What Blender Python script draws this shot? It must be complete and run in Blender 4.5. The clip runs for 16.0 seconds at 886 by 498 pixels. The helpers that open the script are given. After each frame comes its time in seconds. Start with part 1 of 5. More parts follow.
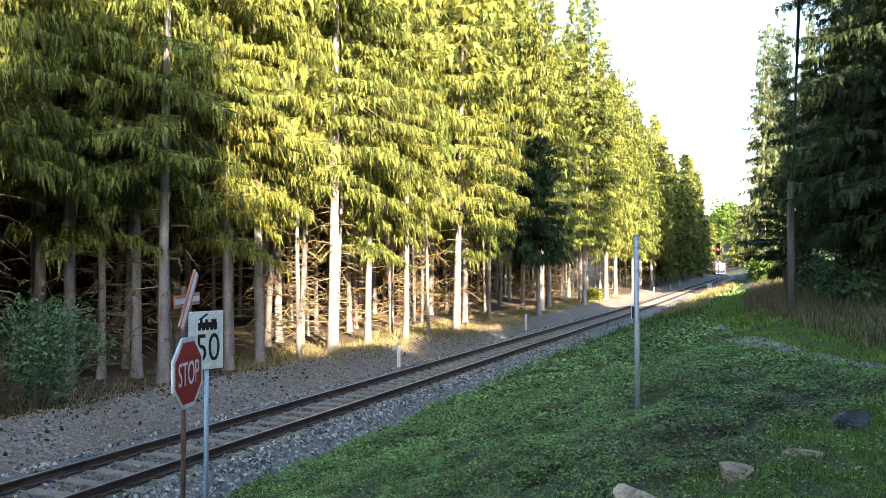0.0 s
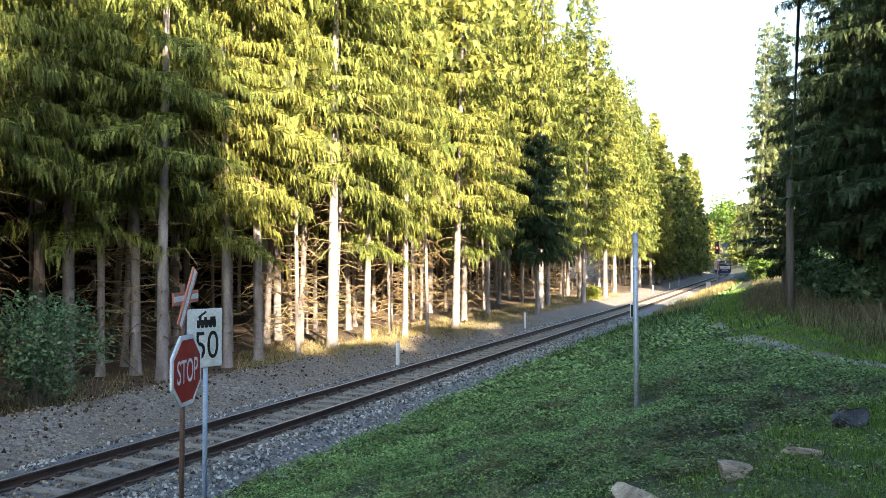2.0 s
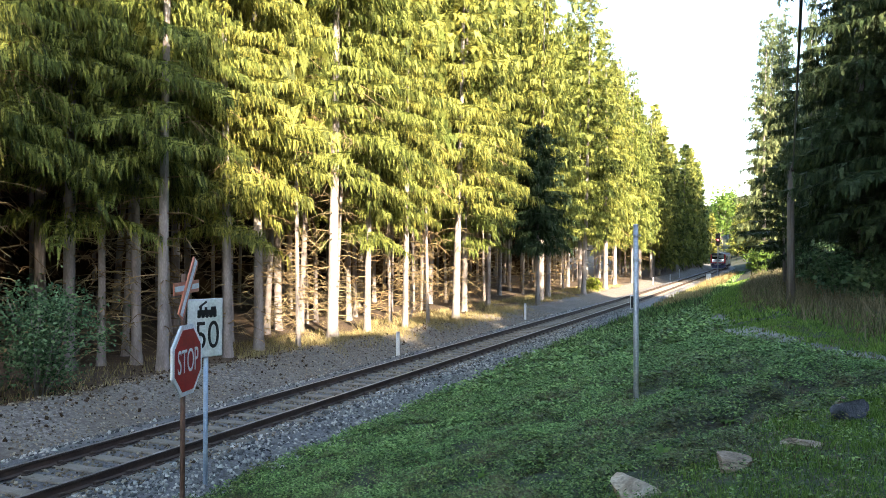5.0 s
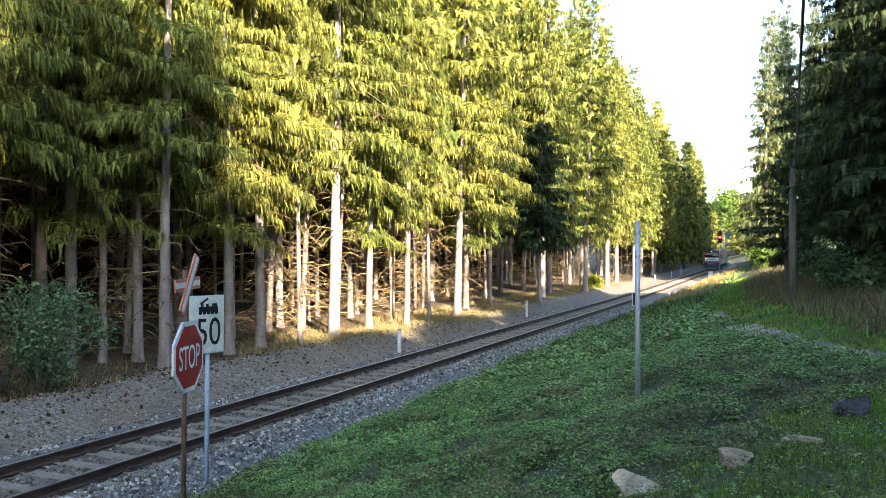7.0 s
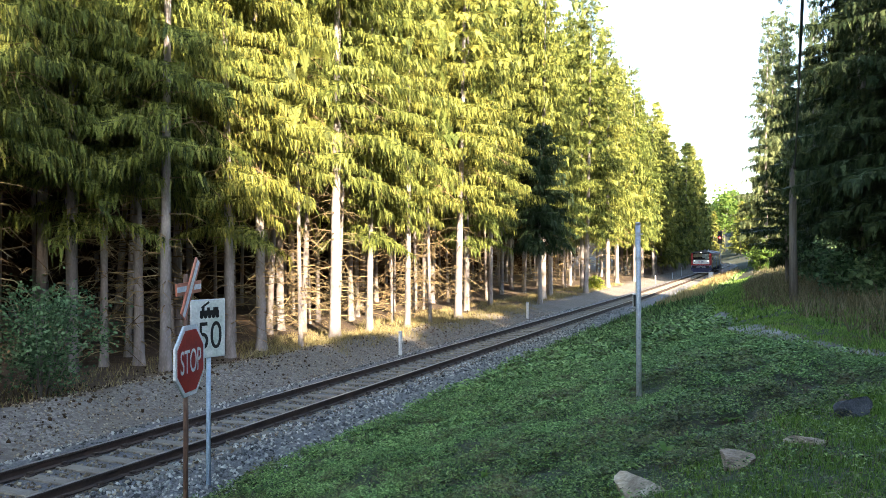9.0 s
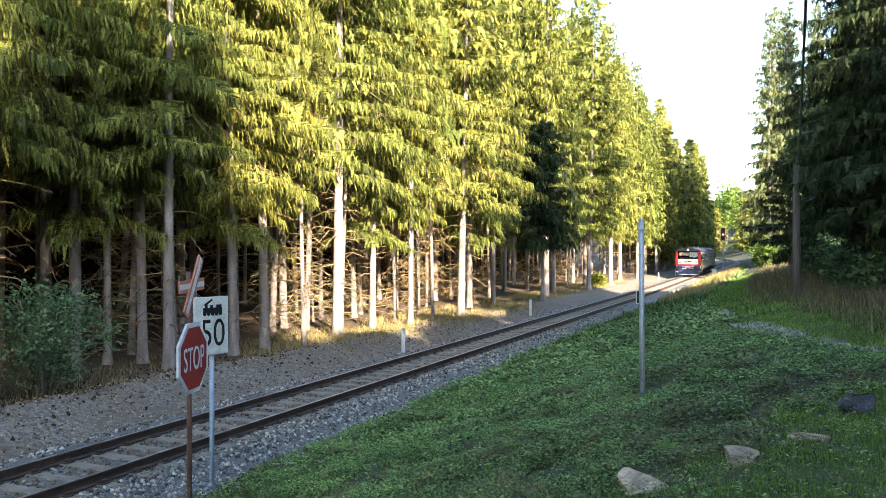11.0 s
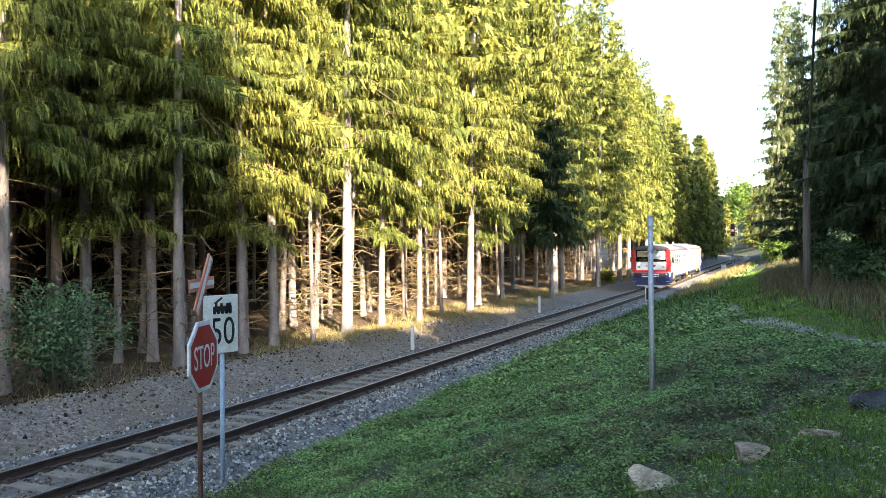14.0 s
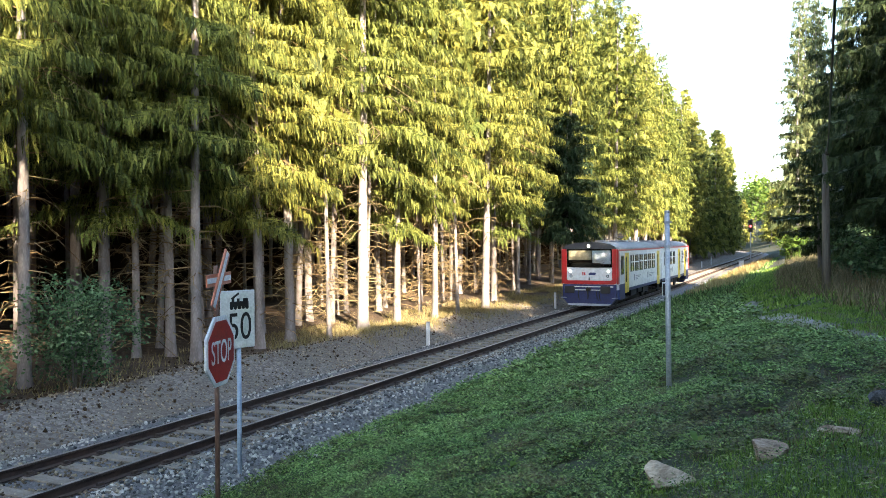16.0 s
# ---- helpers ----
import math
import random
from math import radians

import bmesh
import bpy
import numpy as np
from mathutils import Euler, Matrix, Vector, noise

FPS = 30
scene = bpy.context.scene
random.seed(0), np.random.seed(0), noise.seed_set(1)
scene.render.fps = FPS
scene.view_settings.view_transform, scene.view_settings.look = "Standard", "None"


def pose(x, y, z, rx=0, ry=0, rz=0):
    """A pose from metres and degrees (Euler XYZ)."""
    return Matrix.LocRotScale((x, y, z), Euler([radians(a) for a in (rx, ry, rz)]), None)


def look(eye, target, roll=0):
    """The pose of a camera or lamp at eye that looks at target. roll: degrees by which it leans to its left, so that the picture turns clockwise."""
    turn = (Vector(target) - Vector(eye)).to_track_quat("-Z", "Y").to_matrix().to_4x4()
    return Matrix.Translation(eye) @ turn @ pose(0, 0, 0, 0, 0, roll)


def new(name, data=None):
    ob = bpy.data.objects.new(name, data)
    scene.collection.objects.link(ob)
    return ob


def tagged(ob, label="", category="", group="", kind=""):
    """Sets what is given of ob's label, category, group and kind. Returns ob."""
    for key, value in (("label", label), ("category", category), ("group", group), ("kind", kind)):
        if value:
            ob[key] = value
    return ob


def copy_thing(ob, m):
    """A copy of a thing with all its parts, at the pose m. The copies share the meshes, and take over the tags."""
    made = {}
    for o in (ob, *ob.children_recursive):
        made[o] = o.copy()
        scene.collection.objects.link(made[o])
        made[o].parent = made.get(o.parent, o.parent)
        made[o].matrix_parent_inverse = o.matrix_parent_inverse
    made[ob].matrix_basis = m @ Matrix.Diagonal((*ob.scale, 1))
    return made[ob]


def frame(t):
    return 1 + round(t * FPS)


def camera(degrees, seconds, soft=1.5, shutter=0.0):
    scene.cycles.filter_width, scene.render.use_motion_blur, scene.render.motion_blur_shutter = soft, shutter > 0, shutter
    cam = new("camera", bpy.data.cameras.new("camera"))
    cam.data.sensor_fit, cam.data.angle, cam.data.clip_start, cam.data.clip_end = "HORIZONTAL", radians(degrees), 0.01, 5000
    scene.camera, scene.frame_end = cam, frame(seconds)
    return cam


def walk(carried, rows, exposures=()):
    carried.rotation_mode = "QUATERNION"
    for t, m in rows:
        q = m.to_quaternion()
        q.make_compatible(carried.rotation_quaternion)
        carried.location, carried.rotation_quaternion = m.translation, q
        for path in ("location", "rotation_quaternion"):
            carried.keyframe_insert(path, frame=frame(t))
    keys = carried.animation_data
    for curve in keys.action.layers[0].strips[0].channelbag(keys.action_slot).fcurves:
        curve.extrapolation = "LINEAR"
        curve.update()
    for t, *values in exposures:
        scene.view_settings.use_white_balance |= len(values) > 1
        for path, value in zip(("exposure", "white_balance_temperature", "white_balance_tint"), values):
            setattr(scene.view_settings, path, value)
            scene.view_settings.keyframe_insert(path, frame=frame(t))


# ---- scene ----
PATH = [
    (0, (0.002, 0.002, 3.485), (0.001, 2.001, 3.521), -0.0),
    (0.5, (0.002, -0.001, 3.486), (0.002, 1.999, 3.52), -0.0),
    (1, (0.004, 0.007, 3.487), (0.005, 2.007, 3.519), -0.0),
    (1.5, (0.001, 0.005, 3.485), (0.003, 2.005, 3.517), 0.0),
    (2, (0.003, 0.009, 3.485), (0.004, 2.008, 3.516), 0.1),
    (2.5, (0.001, 0.009, 3.483), (0.001, 2.009, 3.512), 0.1),
    (3, (0.002, 0.008, 3.483), (0.001, 2.008, 3.508), 0.2),
    (3.5, (0.002, 0.01, 3.48), (0.001, 2.01, 3.501), 0.3),
    (4, (0.001, 0.008, 3.483), (0.001, 2.008, 3.499), 0.3),
    (6.5, (0.006, 0.016, 3.478), (0.004, 2.016, 3.481), 0.3),
    (7, (0.005, 0.02, 3.473), (0.001, 2.02, 3.475), 0.3),
    (7.5, (0.003, 0.018, 3.478), (-0.003, 2.018, 3.481), 0.2),
    (8, (0.005, 0.013, 3.479), (-0.002, 2.013, 3.484), 0.1),
    (8.5, (0.002, 0.01, 3.481), (-0.003, 2.01, 3.488), -0.0),
    (9, (0.002, 0.011, 3.481), (-0.003, 2.011, 3.488), -0.0),
    (11.5, (-0.002, 0.022, 3.474), (-0.017, 2.022, 3.473), -0.2),
    (12, (-0.005, 0.015, 3.475), (-0.023, 2.015, 3.473), -0.3),
    (12.5, (-0.002, 0.017, 3.477), (-0.023, 2.017, 3.474), -0.3),
    (13, (-0.002, 0.022, 3.475), (-0.025, 2.021, 3.472), -0.3),
    (13.5, (-0.004, 0.012, 3.475), (-0.032, 2.012, 3.471), -0.4),
    (14, (-0.004, 0.016, 3.476), (-0.037, 2.016, 3.47), -0.4),
    (14.5, (-0.001, 0.014, 3.476), (-0.041, 2.014, 3.469), -0.4),
    (15, (-0.003, 0.013, 3.475), (-0.05, 2.013, 3.466), -0.4),
    (15.5, (-0.002, 0.015, 3.473), (-0.059, 2.014, 3.46), -0.4),
    (16, (-0.005, 0.018, 3.472), (-0.077, 2.017, 3.456), -0.4),
]
cam = camera(57.8, 16.0, soft=0.8)
walk(cam, [(t, look(e, g, r)) for t, e, g, r in PATH])

# ---- world, sun ----
SUN_AZ, SUN_EL = 158.8, 21.8          # clockwise from +y, degrees
world = bpy.data.worlds.new("sky")
scene.world = world
world.use_nodes = True
wt = world.node_tree
sky = wt.nodes.new("ShaderNodeTexSky")
sky.sky_type, sky.sun_disc = "NISHITA", False
sky.sun_elevation, sky.sun_rotation = radians(SUN_EL), radians(SUN_AZ)
sky.air_density, sky.dust_density = 1.1, 0.8
wt.links.new(sky.outputs[0], wt.nodes["Background"].inputs[0])
wt.nodes["Background"].inputs[1].default_value = 0.11
sun_data = bpy.data.lights.new("sun", "SUN")
sun_data.energy, sun_data.angle, sun_data.color = 5.0, radians(0.6), (1.0, 0.80, 0.59)
sun = new("sun", sun_data)
az, el = radians(SUN_AZ), radians(SUN_EL)
sun.matrix_world = look((60 * math.sin(az) * math.cos(el), 60 * math.cos(az) * math.cos(el), 60 * math.sin(el)), (0, 0, 0))
scene.view_settings.exposure = 3.12

# ---- plan: the railway's line ----
A = radians(22.74)
STRETCH = 1.126          # metres of line to one unit of s
SKEW = 0.147             # rows of equal s lean this much along the line
U, N, D0 = Vector((math.sin(A), math.cos(A), 0)), Vector((-math.cos(A), math.sin(A), 0)), 10.65


def curve_off(s):
    """How far the line has swung to its left at s metres along it."""
    c = 0.013 * max(0.0, s - 60)
    if s > 180:
        e = min(s, 250) - 180
        c += e * e / 340
        if s > 250:
            c += (s - 250) * 70 / 170
    return c


def rail_z(s):
    return 0.0025 * max(0.0, s - 50)


def T(s, d, z=0.0):
    """World place: s units along the line, d metres to its right (the camera's side), z over the rail head."""
    m = D0 + curve_off(s) - d
    p = N * m + U * (s * STRETCH + SKEW * m)
    return Vector((p.x, p.y, z + rail_z(s)))


def heading(s):
    v = T(s + 0.5, 0) - T(s - 0.5, 0)
    return math.degrees(math.atan2(v.x, v.y))


def smooth(a, b, x):
    t = min(1.0, max(0.0, (x - a) / (b - a)))
    return t * t * (3 - 2 * t)


def lin(x, pts):
    for (x0, y0), (x1, y1) in zip(pts, pts[1:]):
        if x <= x1:
            return y0 + (y1 - y0) * max(0.0, (x - x0) / (x1 - x0))
    return pts[-1][1]


PROFILE = [(-600, 40), (-120, 14), (-70, 5), (-45, 1.6), (-12, 0.25), (-6, 0.0), (-4.4, -0.08), (-3.0, -0.36), (-2.4, -0.5), (2.05, -0.5), (2.5, -0.28),
           (4.2, 0.05), (7.0, 0.9), (9.2, 1.62), (10.6, 1.95), (12.5, 2.05), (16, 2.5), (24, 3.0), (60, 5), (600, 20)]


def ditch(s, d):
    """1 along the middle of the worn ditch, 0 away from it."""
    if not (4 < d < 14 and 3 < s < 14):
        return 0.0
    e = d - (9.6 + 0.55 * (s - 6.6)) - 0.25 * noise.noise((s * 1.1, 4.0, 0))
    return math.exp(-(e / 0.2) ** 2) * smooth(6.4, 7.6, s) * (1 - smooth(8.8, 10.5, s))


def ground_z(s, d):
    z = 0.9687 * lin(d, PROFILE)
    p = T(s, d)
    w = smooth(2.6, 4.0, abs(d))
    z += w * (0.10 * noise.noise((p.x * 0.35, p.y * 0.35, 1.3)) + 0.05 * noise.noise((p.x * 1.3, p.y * 1.3, 7.1)))
    z += smooth(15, 40, abs(d)) * 0.8 * noise.noise((p.x * 0.05, p.y * 0.05, 3.0))
    # wooded hill that closes the view beyond the bend
    z += 26 * smooth(262, 430, s)
    # shallow ditch between the slope and the verge
    z -= 0.20 * ditch(s, d)
    # rough heap of earth beside the far shoulder
    if -7 < d < -2.6:
        z += (0.20 + 0.10 * noise.noise((p.x * 0.8, p.y * 0.8, 2.2)) + 0.05 * noise.noise((p.x * 2.6, p.y * 2.6, 6.0))) * math.exp(-((d + 4.3) / 0.9) ** 2) * (1 - smooth(20, 34, s))
    return z


def on_ground(s, d, up=0.0):
    return T(s, d, ground_z(s, d) + up)


# ---- materials ----
def mat(name, rough=0.7, metal=0.0):
    m = bpy.data.materials.new(name)
    m.use_nodes = True
    b = m.node_tree.nodes["Principled BSDF"]
    b.inputs["Roughness"].default_value, b.inputs["Metallic"].default_value = rough, metal
    return m, m.node_tree, b


def node(nt, kind, **vals):
    n = nt.nodes.new(kind)
    for k, v in vals.items():
        n.inputs[k].default_value = v
    return n


def ramp(nt, source, stops):
    r = nt.nodes.new("ShaderNodeValToRGB")
    while len(r.color_ramp.elements) < len(stops):
        r.color_ramp.elements.new(0.5)
    for e, (p, c) in zip(r.color_ramp.elements, stops):
        e.position, e.color = p, (*c, 1)
    nt.links.new(source, r.inputs[0])
    return r.outputs[0]


def coords(nt, scale=(1, 1, 1), kind="Object"):
    tc, mp = nt.nodes.new("ShaderNodeTexCoord"), nt.nodes.new("ShaderNodeMapping")
    mp.inputs["Scale"].default_value = scale
    nt.links.new(tc.outputs[kind], mp.inputs[0])
    return mp.outputs[0]


def noisy(nt, vec, scale, detail=4.0, rough=0.6):
    n = node(nt, "ShaderNodeTexNoise", Scale=scale, Detail=detail, Roughness=rough)
    nt.links.new(vec, n.inputs["Vector"])
    return n.outputs["Fac"]


def mix(nt, fac, a, b, how="MIX"):
    m = nt.nodes.new("ShaderNodeMix")
    m.data_type, m.blend_type = "RGBA", how
    for sock, v in ((m.inputs[0], fac), (m.inputs[6], a), (m.inputs[7], b)):
        if isinstance(v, (int, float)):
            sock.default_value = v
        elif isinstance(v, tuple):
            sock.default_value = (*v, 1)
        else:
            nt.links.new(v, sock)
    return m.outputs[2]


def bump(nt, b, height, strength=0.5, dist=0.02):
    n = node(nt, "ShaderNodeBump", Strength=strength, Distance=dist)
    nt.links.new(height, n.inputs["Height"])
    nt.links.new(n.outputs[0], b.inputs["Normal"])


def simple(name, c0, c1, scale=6.0, rough=0.7, metal=0.0, stretch=(1, 1, 1), bmp=0.3, dist=0.01, fine=8.0, c2=None, gen="Object"):
    """Two-scale mottled surface between two or three colours."""
    m, nt, b = mat(name, rough, metal)
    v = coords(nt, stretch, gen)
    big, small = noisy(nt, v, scale), noisy(nt, v, scale * fine, 3)
    stops = [(0.3, c0), (0.7, c1)] if c2 is None else [(0.25, c0), (0.5, c1), (0.75, c2)]
    col = ramp(nt, big, stops)
    lo = ramp(nt, small, [(0.25, (0.72, 0.72, 0.72)), (0.75, (1.15, 1.15, 1.15))])
    nt.links.new(mix(nt, 1.0, col, lo, "MULTIPLY"), b.inputs["Base Color"])
    bump(nt, b, small, bmp, dist)
    return m


def leafy(name, c0, c1, c2, through_light=0.35, rough=0.55, withered=False, ragged=0.0):
    """Foliage: colour by island, part of the light passes through."""
    m, nt, b = mat(name, rough)
    geo = nt.nodes.new("ShaderNodeNewGeometry")
    info = nt.nodes.new("ShaderNodeObjectInfo")
    v = coords(nt)
    col = ramp(nt, geo.outputs["Random Per Island"], [(0.0, c0), (0.5, c1), (1.0, c2)])
    patch = ramp(nt, noisy(nt, v, 0.7, 3), [(0.3, (0.7, 0.75, 0.7)), (0.7, (1.15, 1.1, 1.0))])
    if withered:
        dry = ramp(nt, noisy(nt, coords(nt), 1.3, 4, 0.7), [(0.50, (0, 0, 0)), (0.66, (0.75, 0.75, 0.75))])
        col = mix(nt, dry, col, (0.115, 0.085, 0.06))
    tone = ramp(nt, info.outputs["Random"], [(0.0, (0.8, 0.88, 0.85)), (1.0, (1.12, 1.05, 0.95))])
    col = mix(nt, 1.0, mix(nt, 1.0, col, patch, "MULTIPLY"), tone, "MULTIPLY")
    nt.links.new(col, b.inputs["Base Color"])
    b.inputs["Specular IOR Level"].default_value = 0.08
    tr = nt.nodes.new("ShaderNodeBsdfTranslucent")
    nt.links.new(col, tr.inputs[0])
    ms = node(nt, "ShaderNodeMixShader", Fac=through_light)
    nt.links.new(b.outputs[0], ms.inputs[1])
    nt.links.new(tr.outputs[0], ms.inputs[2])
    last = ms.outputs[0]
    if ragged:
        # needle tips leave gaps in every spray
        gap = node(nt, "ShaderNodeTexNoise", Scale=ragged, Detail=3.0, Roughness=0.75)
        nt.links.new(coords(nt, (1, 1, 0.5)), gap.inputs["Vector"])
        cut = ramp(nt, gap.outputs["Fac"], [(0.45, (0, 0, 0)), (0.48, (1, 1, 1))])
        clear = nt.nodes.new("ShaderNodeBsdfTransparent")
        mc = nt.nodes.new("ShaderNodeMixShader")
        nt.links.new(cut, mc.inputs[0])
        nt.links.new(clear.outputs[0], mc.inputs[1])
        nt.links.new(last, mc.inputs[2])
        last = mc.outputs[0]
    nt.links.new(last, nt.nodes["Material Output"].inputs[0])
    return m


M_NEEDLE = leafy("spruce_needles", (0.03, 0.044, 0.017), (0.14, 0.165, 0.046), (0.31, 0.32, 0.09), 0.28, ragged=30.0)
# darker copy of the needles: shade of the camera side put into the colour
M_NEEDLE_SHADED = leafy("spruce_needles_shaded", (0.014, 0.027, 0.014), (0.03, 0.05, 0.026), (0.055, 0.08, 0.04), 0.15, ragged=30.0)
# paler copy of the needles: haze and part sunlight put into the colour
M_NEEDLE_HAZY = leafy("spruce_needles_hazy", (0.04, 0.06, 0.034), (0.09, 0.115, 0.06), (0.16, 0.185, 0.10), 0.3, ragged=20.0)
M_LEAF = leafy("shrub_leaves", (0.06, 0.11, 0.028), (0.10, 0.165, 0.04), (0.14, 0.20, 0.05))
# cooler copy of the shrub leaves, with shade put into the colour
M_LEAF_SHADE = leafy("shaded_shrub_leaves", (0.03, 0.06, 0.032), (0.095, 0.16, 0.085), (0.20, 0.29, 0.17), 0.2)
# yellower copy of the leaves: sunlight put into the colour
M_LEAF_LIGHT = leafy("sunlit_leaves", (0.10, 0.14, 0.025), (0.15, 0.19, 0.03), (0.20, 0.22, 0.04))
M_GRASS = leafy("meadow_herbs", (0.010, 0.024, 0.009), (0.058, 0.112, 0.036), (0.22, 0.33, 0.12), 0.15, 0.5, True)
M_CLOVER = leafy("pale_clover", (0.03, 0.06, 0.022), (0.15, 0.25, 0.085), (0.36, 0.50, 0.19), 0.2, 0.6, True)
M_MOWN = leafy("short_mown_grass", (0.05, 0.095, 0.022), (0.14, 0.23, 0.05), (0.26, 0.36, 0.10), 0.25, 0.5)
M_STRAW = leafy("dry_grass", (0.17, 0.13, 0.065), (0.28, 0.225, 0.12), (0.38, 0.32, 0.19), 0.3)
M_WEED = leafy("tall_weeds", (0.06, 0.065, 0.03), (0.15, 0.125, 0.08), (0.29, 0.235, 0.17), 0.3)
# dead twigs darkened in colour for the shade deep in the forest
M_DEPTH_SHADE = leafy("forest_depth", (0.018, 0.012, 0.008), (0.045, 0.028, 0.018), (0.10, 0.065, 0.04), 0.0, 0.95)
M_DEAD = leafy("dead_twigs", (0.09, 0.065, 0.043), (0.20, 0.15, 0.095), (0.36, 0.285, 0.18), 0.0, 0.9)


def bark_material():
    m, nt, b = mat("spruce_bark", 0.9)
    v = coords(nt, (1, 1, 0.35))
    vo = node(nt, "ShaderNodeTexVoronoi", Scale=26.0)
    nt.links.new(v, vo.inputs["Vector"])
    big = noisy(nt, v, 2.2)
    info = nt.nodes.new("ShaderNodeObjectInfo")
    col = ramp(nt, big, [(0.25, (0.12, 0.112, 0.112)), (0.5, (0.205, 0.20, 0.205)), (0.75, (0.33, 0.33, 0.34))])
    col = mix(nt, 1.0, col, ramp(nt, vo.outputs["Distance"], [(0.1, (1.05, 1.03, 1.0)), (0.6, (0.78, 0.75, 0.72))]), "MULTIPLY")
    col = mix(nt, 1.0, col, ramp(nt, info.outputs["Random"], [(0, (0.75, 0.72, 0.7)), (1, (1.2, 1.15, 1.1))]), "MULTIPLY")
    nt.links.new(col, b.inputs["Base Color"])
    bump(nt, b, vo.outputs["Distance"], 0.4, 0.02)
    return m


M_BARK = bark_material()
M_RAIL_SIDE = simple("rusty_rail_web", (0.022, 0.014, 0.011), (0.048, 0.029, 0.020), 3, 0.85)
M_RAIL_TOP = simple("rail_running_face", (0.20, 0.17, 0.15), (0.33, 0.30, 0.28), 4, 0.35, 0.7, (1, 1, 1), 0.05)
M_SLEEPER = simple("weathered_sleeper", (0.11, 0.095, 0.078), (0.22, 0.20, 0.17), 3, 0.9, 0, (1, 1, 1), 0.5, 0.01, 9)
M_STONE = leafy("ballast_stone", (0.04, 0.043, 0.052), (0.17, 0.178, 0.20), (0.46, 0.465, 0.49), 0.0, 0.85)
M_STONE_RUST = leafy("ballast_stone_rusty", (0.04, 0.032, 0.027), (0.16, 0.13, 0.105), (0.37, 0.33, 0.285), 0.0, 0.85)


def ground_material():
    """Soil, gravel, turf and path, told apart by the sheet's own zone attributes."""
    m, nt, b = mat("ground", 0.95)
    at = nt.nodes.new("ShaderNodeAttribute")
    at.attribute_name = "zone"
    sep = nt.nodes.new("ShaderNodeSeparateColor")
    nt.links.new(at.outputs["Color"], sep.inputs[0])
    v = coords(nt)
    big, mid, fine = noisy(nt, v, 0.5, 5), noisy(nt, v, 4, 5), noisy(nt, v, 30, 3)
    turf = ramp(nt, mid, [(0.3, (0.012, 0.02, 0.008)), (0.5, (0.022, 0.034, 0.012)), (0.7, (0.042, 0.036, 0.022))])
    litter = ramp(nt, mid, [(0.3, (0.030, 0.018, 0.010)), (0.55, (0.068, 0.043, 0.022)), (0.75, (0.13, 0.09, 0.045))])
    vo = node(nt, "ShaderNodeTexVoronoi", Scale=17.0)
    nt.links.new(v, vo.inputs["Vector"])
    sepc = nt.nodes.new("ShaderNodeSeparateColor")
    nt.links.new(vo.outputs["Color"], sepc.inputs[0])
    gravel = ramp(nt, sepc.outputs[0], [(0.0, (0.07, 0.063, 0.056)), (0.5, (0.14, 0.13, 0.12)), (1.0, (0.26, 0.245, 0.225))])
    dirt = ramp(nt, mid, [(0.3, (0.075, 0.063, 0.048)), (0.7, (0.15, 0.13, 0.10))])
    dirt = mix(nt, ramp(nt, big, [(0.35, (0.25, 0.25, 0.25)), (0.65, (0.75, 0.75, 0.75))]), dirt, gravel)
    path = ramp(nt, mid, [(0.3, (0.15, 0.15, 0.135)), (0.7, (0.27, 0.265, 0.245))])
    col = mix(nt, sep.outputs[0], litter, turf)
    col = mix(nt, sep.outputs[1], col, dirt)
    col = mix(nt, sep.outputs[2], col, path)
    col = mix(nt, 1.0, col, ramp(nt, fine, [(0.3, (0.75, 0.75, 0.75)), (0.7, (1.15, 1.15, 1.15))]), "MULTIPLY")
    nt.links.new(col, b.inputs["Base Color"])
    bump(nt, b, mix(nt, 0.5, fine, vo.outputs["Distance"]), 0.7, 0.04)
    return m


M_GROUND = ground_material()
M_BALLAST = simple("ballast_bed", (0.085, 0.085, 0.09), (0.21, 0.21, 0.22), 22, 0.95, 0, (1, 1, 1), 1.0, 0.05, 3)
M_STEEL = simple("galvanised_steel", (0.30, 0.33, 0.37), (0.42, 0.45, 0.49), 5, 0.5, 0.3, (1, 1, 1), 0.08)
M_RUST_POST = simple("rusted_painted_post", (0.045, 0.022, 0.014), (0.10, 0.052, 0.034), 7, 0.85, 0, (1, 1, 0.3), 0.4, 0.004, 8, (0.16, 0.12, 0.10))
M_BLUE_POST = simple("blue_grey_post", (0.22, 0.31, 0.43), (0.30, 0.39, 0.50), 4, 0.55)
M_WHITE = simple("white_enamel", (0.55, 0.57, 0.58), (0.70, 0.70, 0.69), 5, 0.45, 0, (1, 1, 1), 0.05)
M_SIGN_WHITE = simple("weathered_sign_white", (0.40, 0.46, 0.40), (0.58, 0.60, 0.58), 2.6, 0.5, 0, (1, 1, 1), 0.05, 0.002, 9)
M_RED = simple("sign_red", (0.27, 0.008, 0.010), (0.36, 0.014, 0.015), 5, 0.45, 0, (1, 1, 1), 0.05)
M_SIGN_RED = simple("faded_cross_red", (0.42, 0.12, 0.07), (0.52, 0.20, 0.12), 6, 0.5, 0, (1, 1, 1), 0.05)
M_BLACK = simple("black_paint", (0.004, 0.004, 0.0045), (0.009, 0.009, 0.0095), 5, 0.5, 0, (1, 1, 1), 0.05)
M_ALU = simple("bare_aluminium_edge", (0.45, 0.49, 0.53), (0.58, 0.62, 0.66), 5, 0.4, 0.5, (1, 1, 1), 0.05)
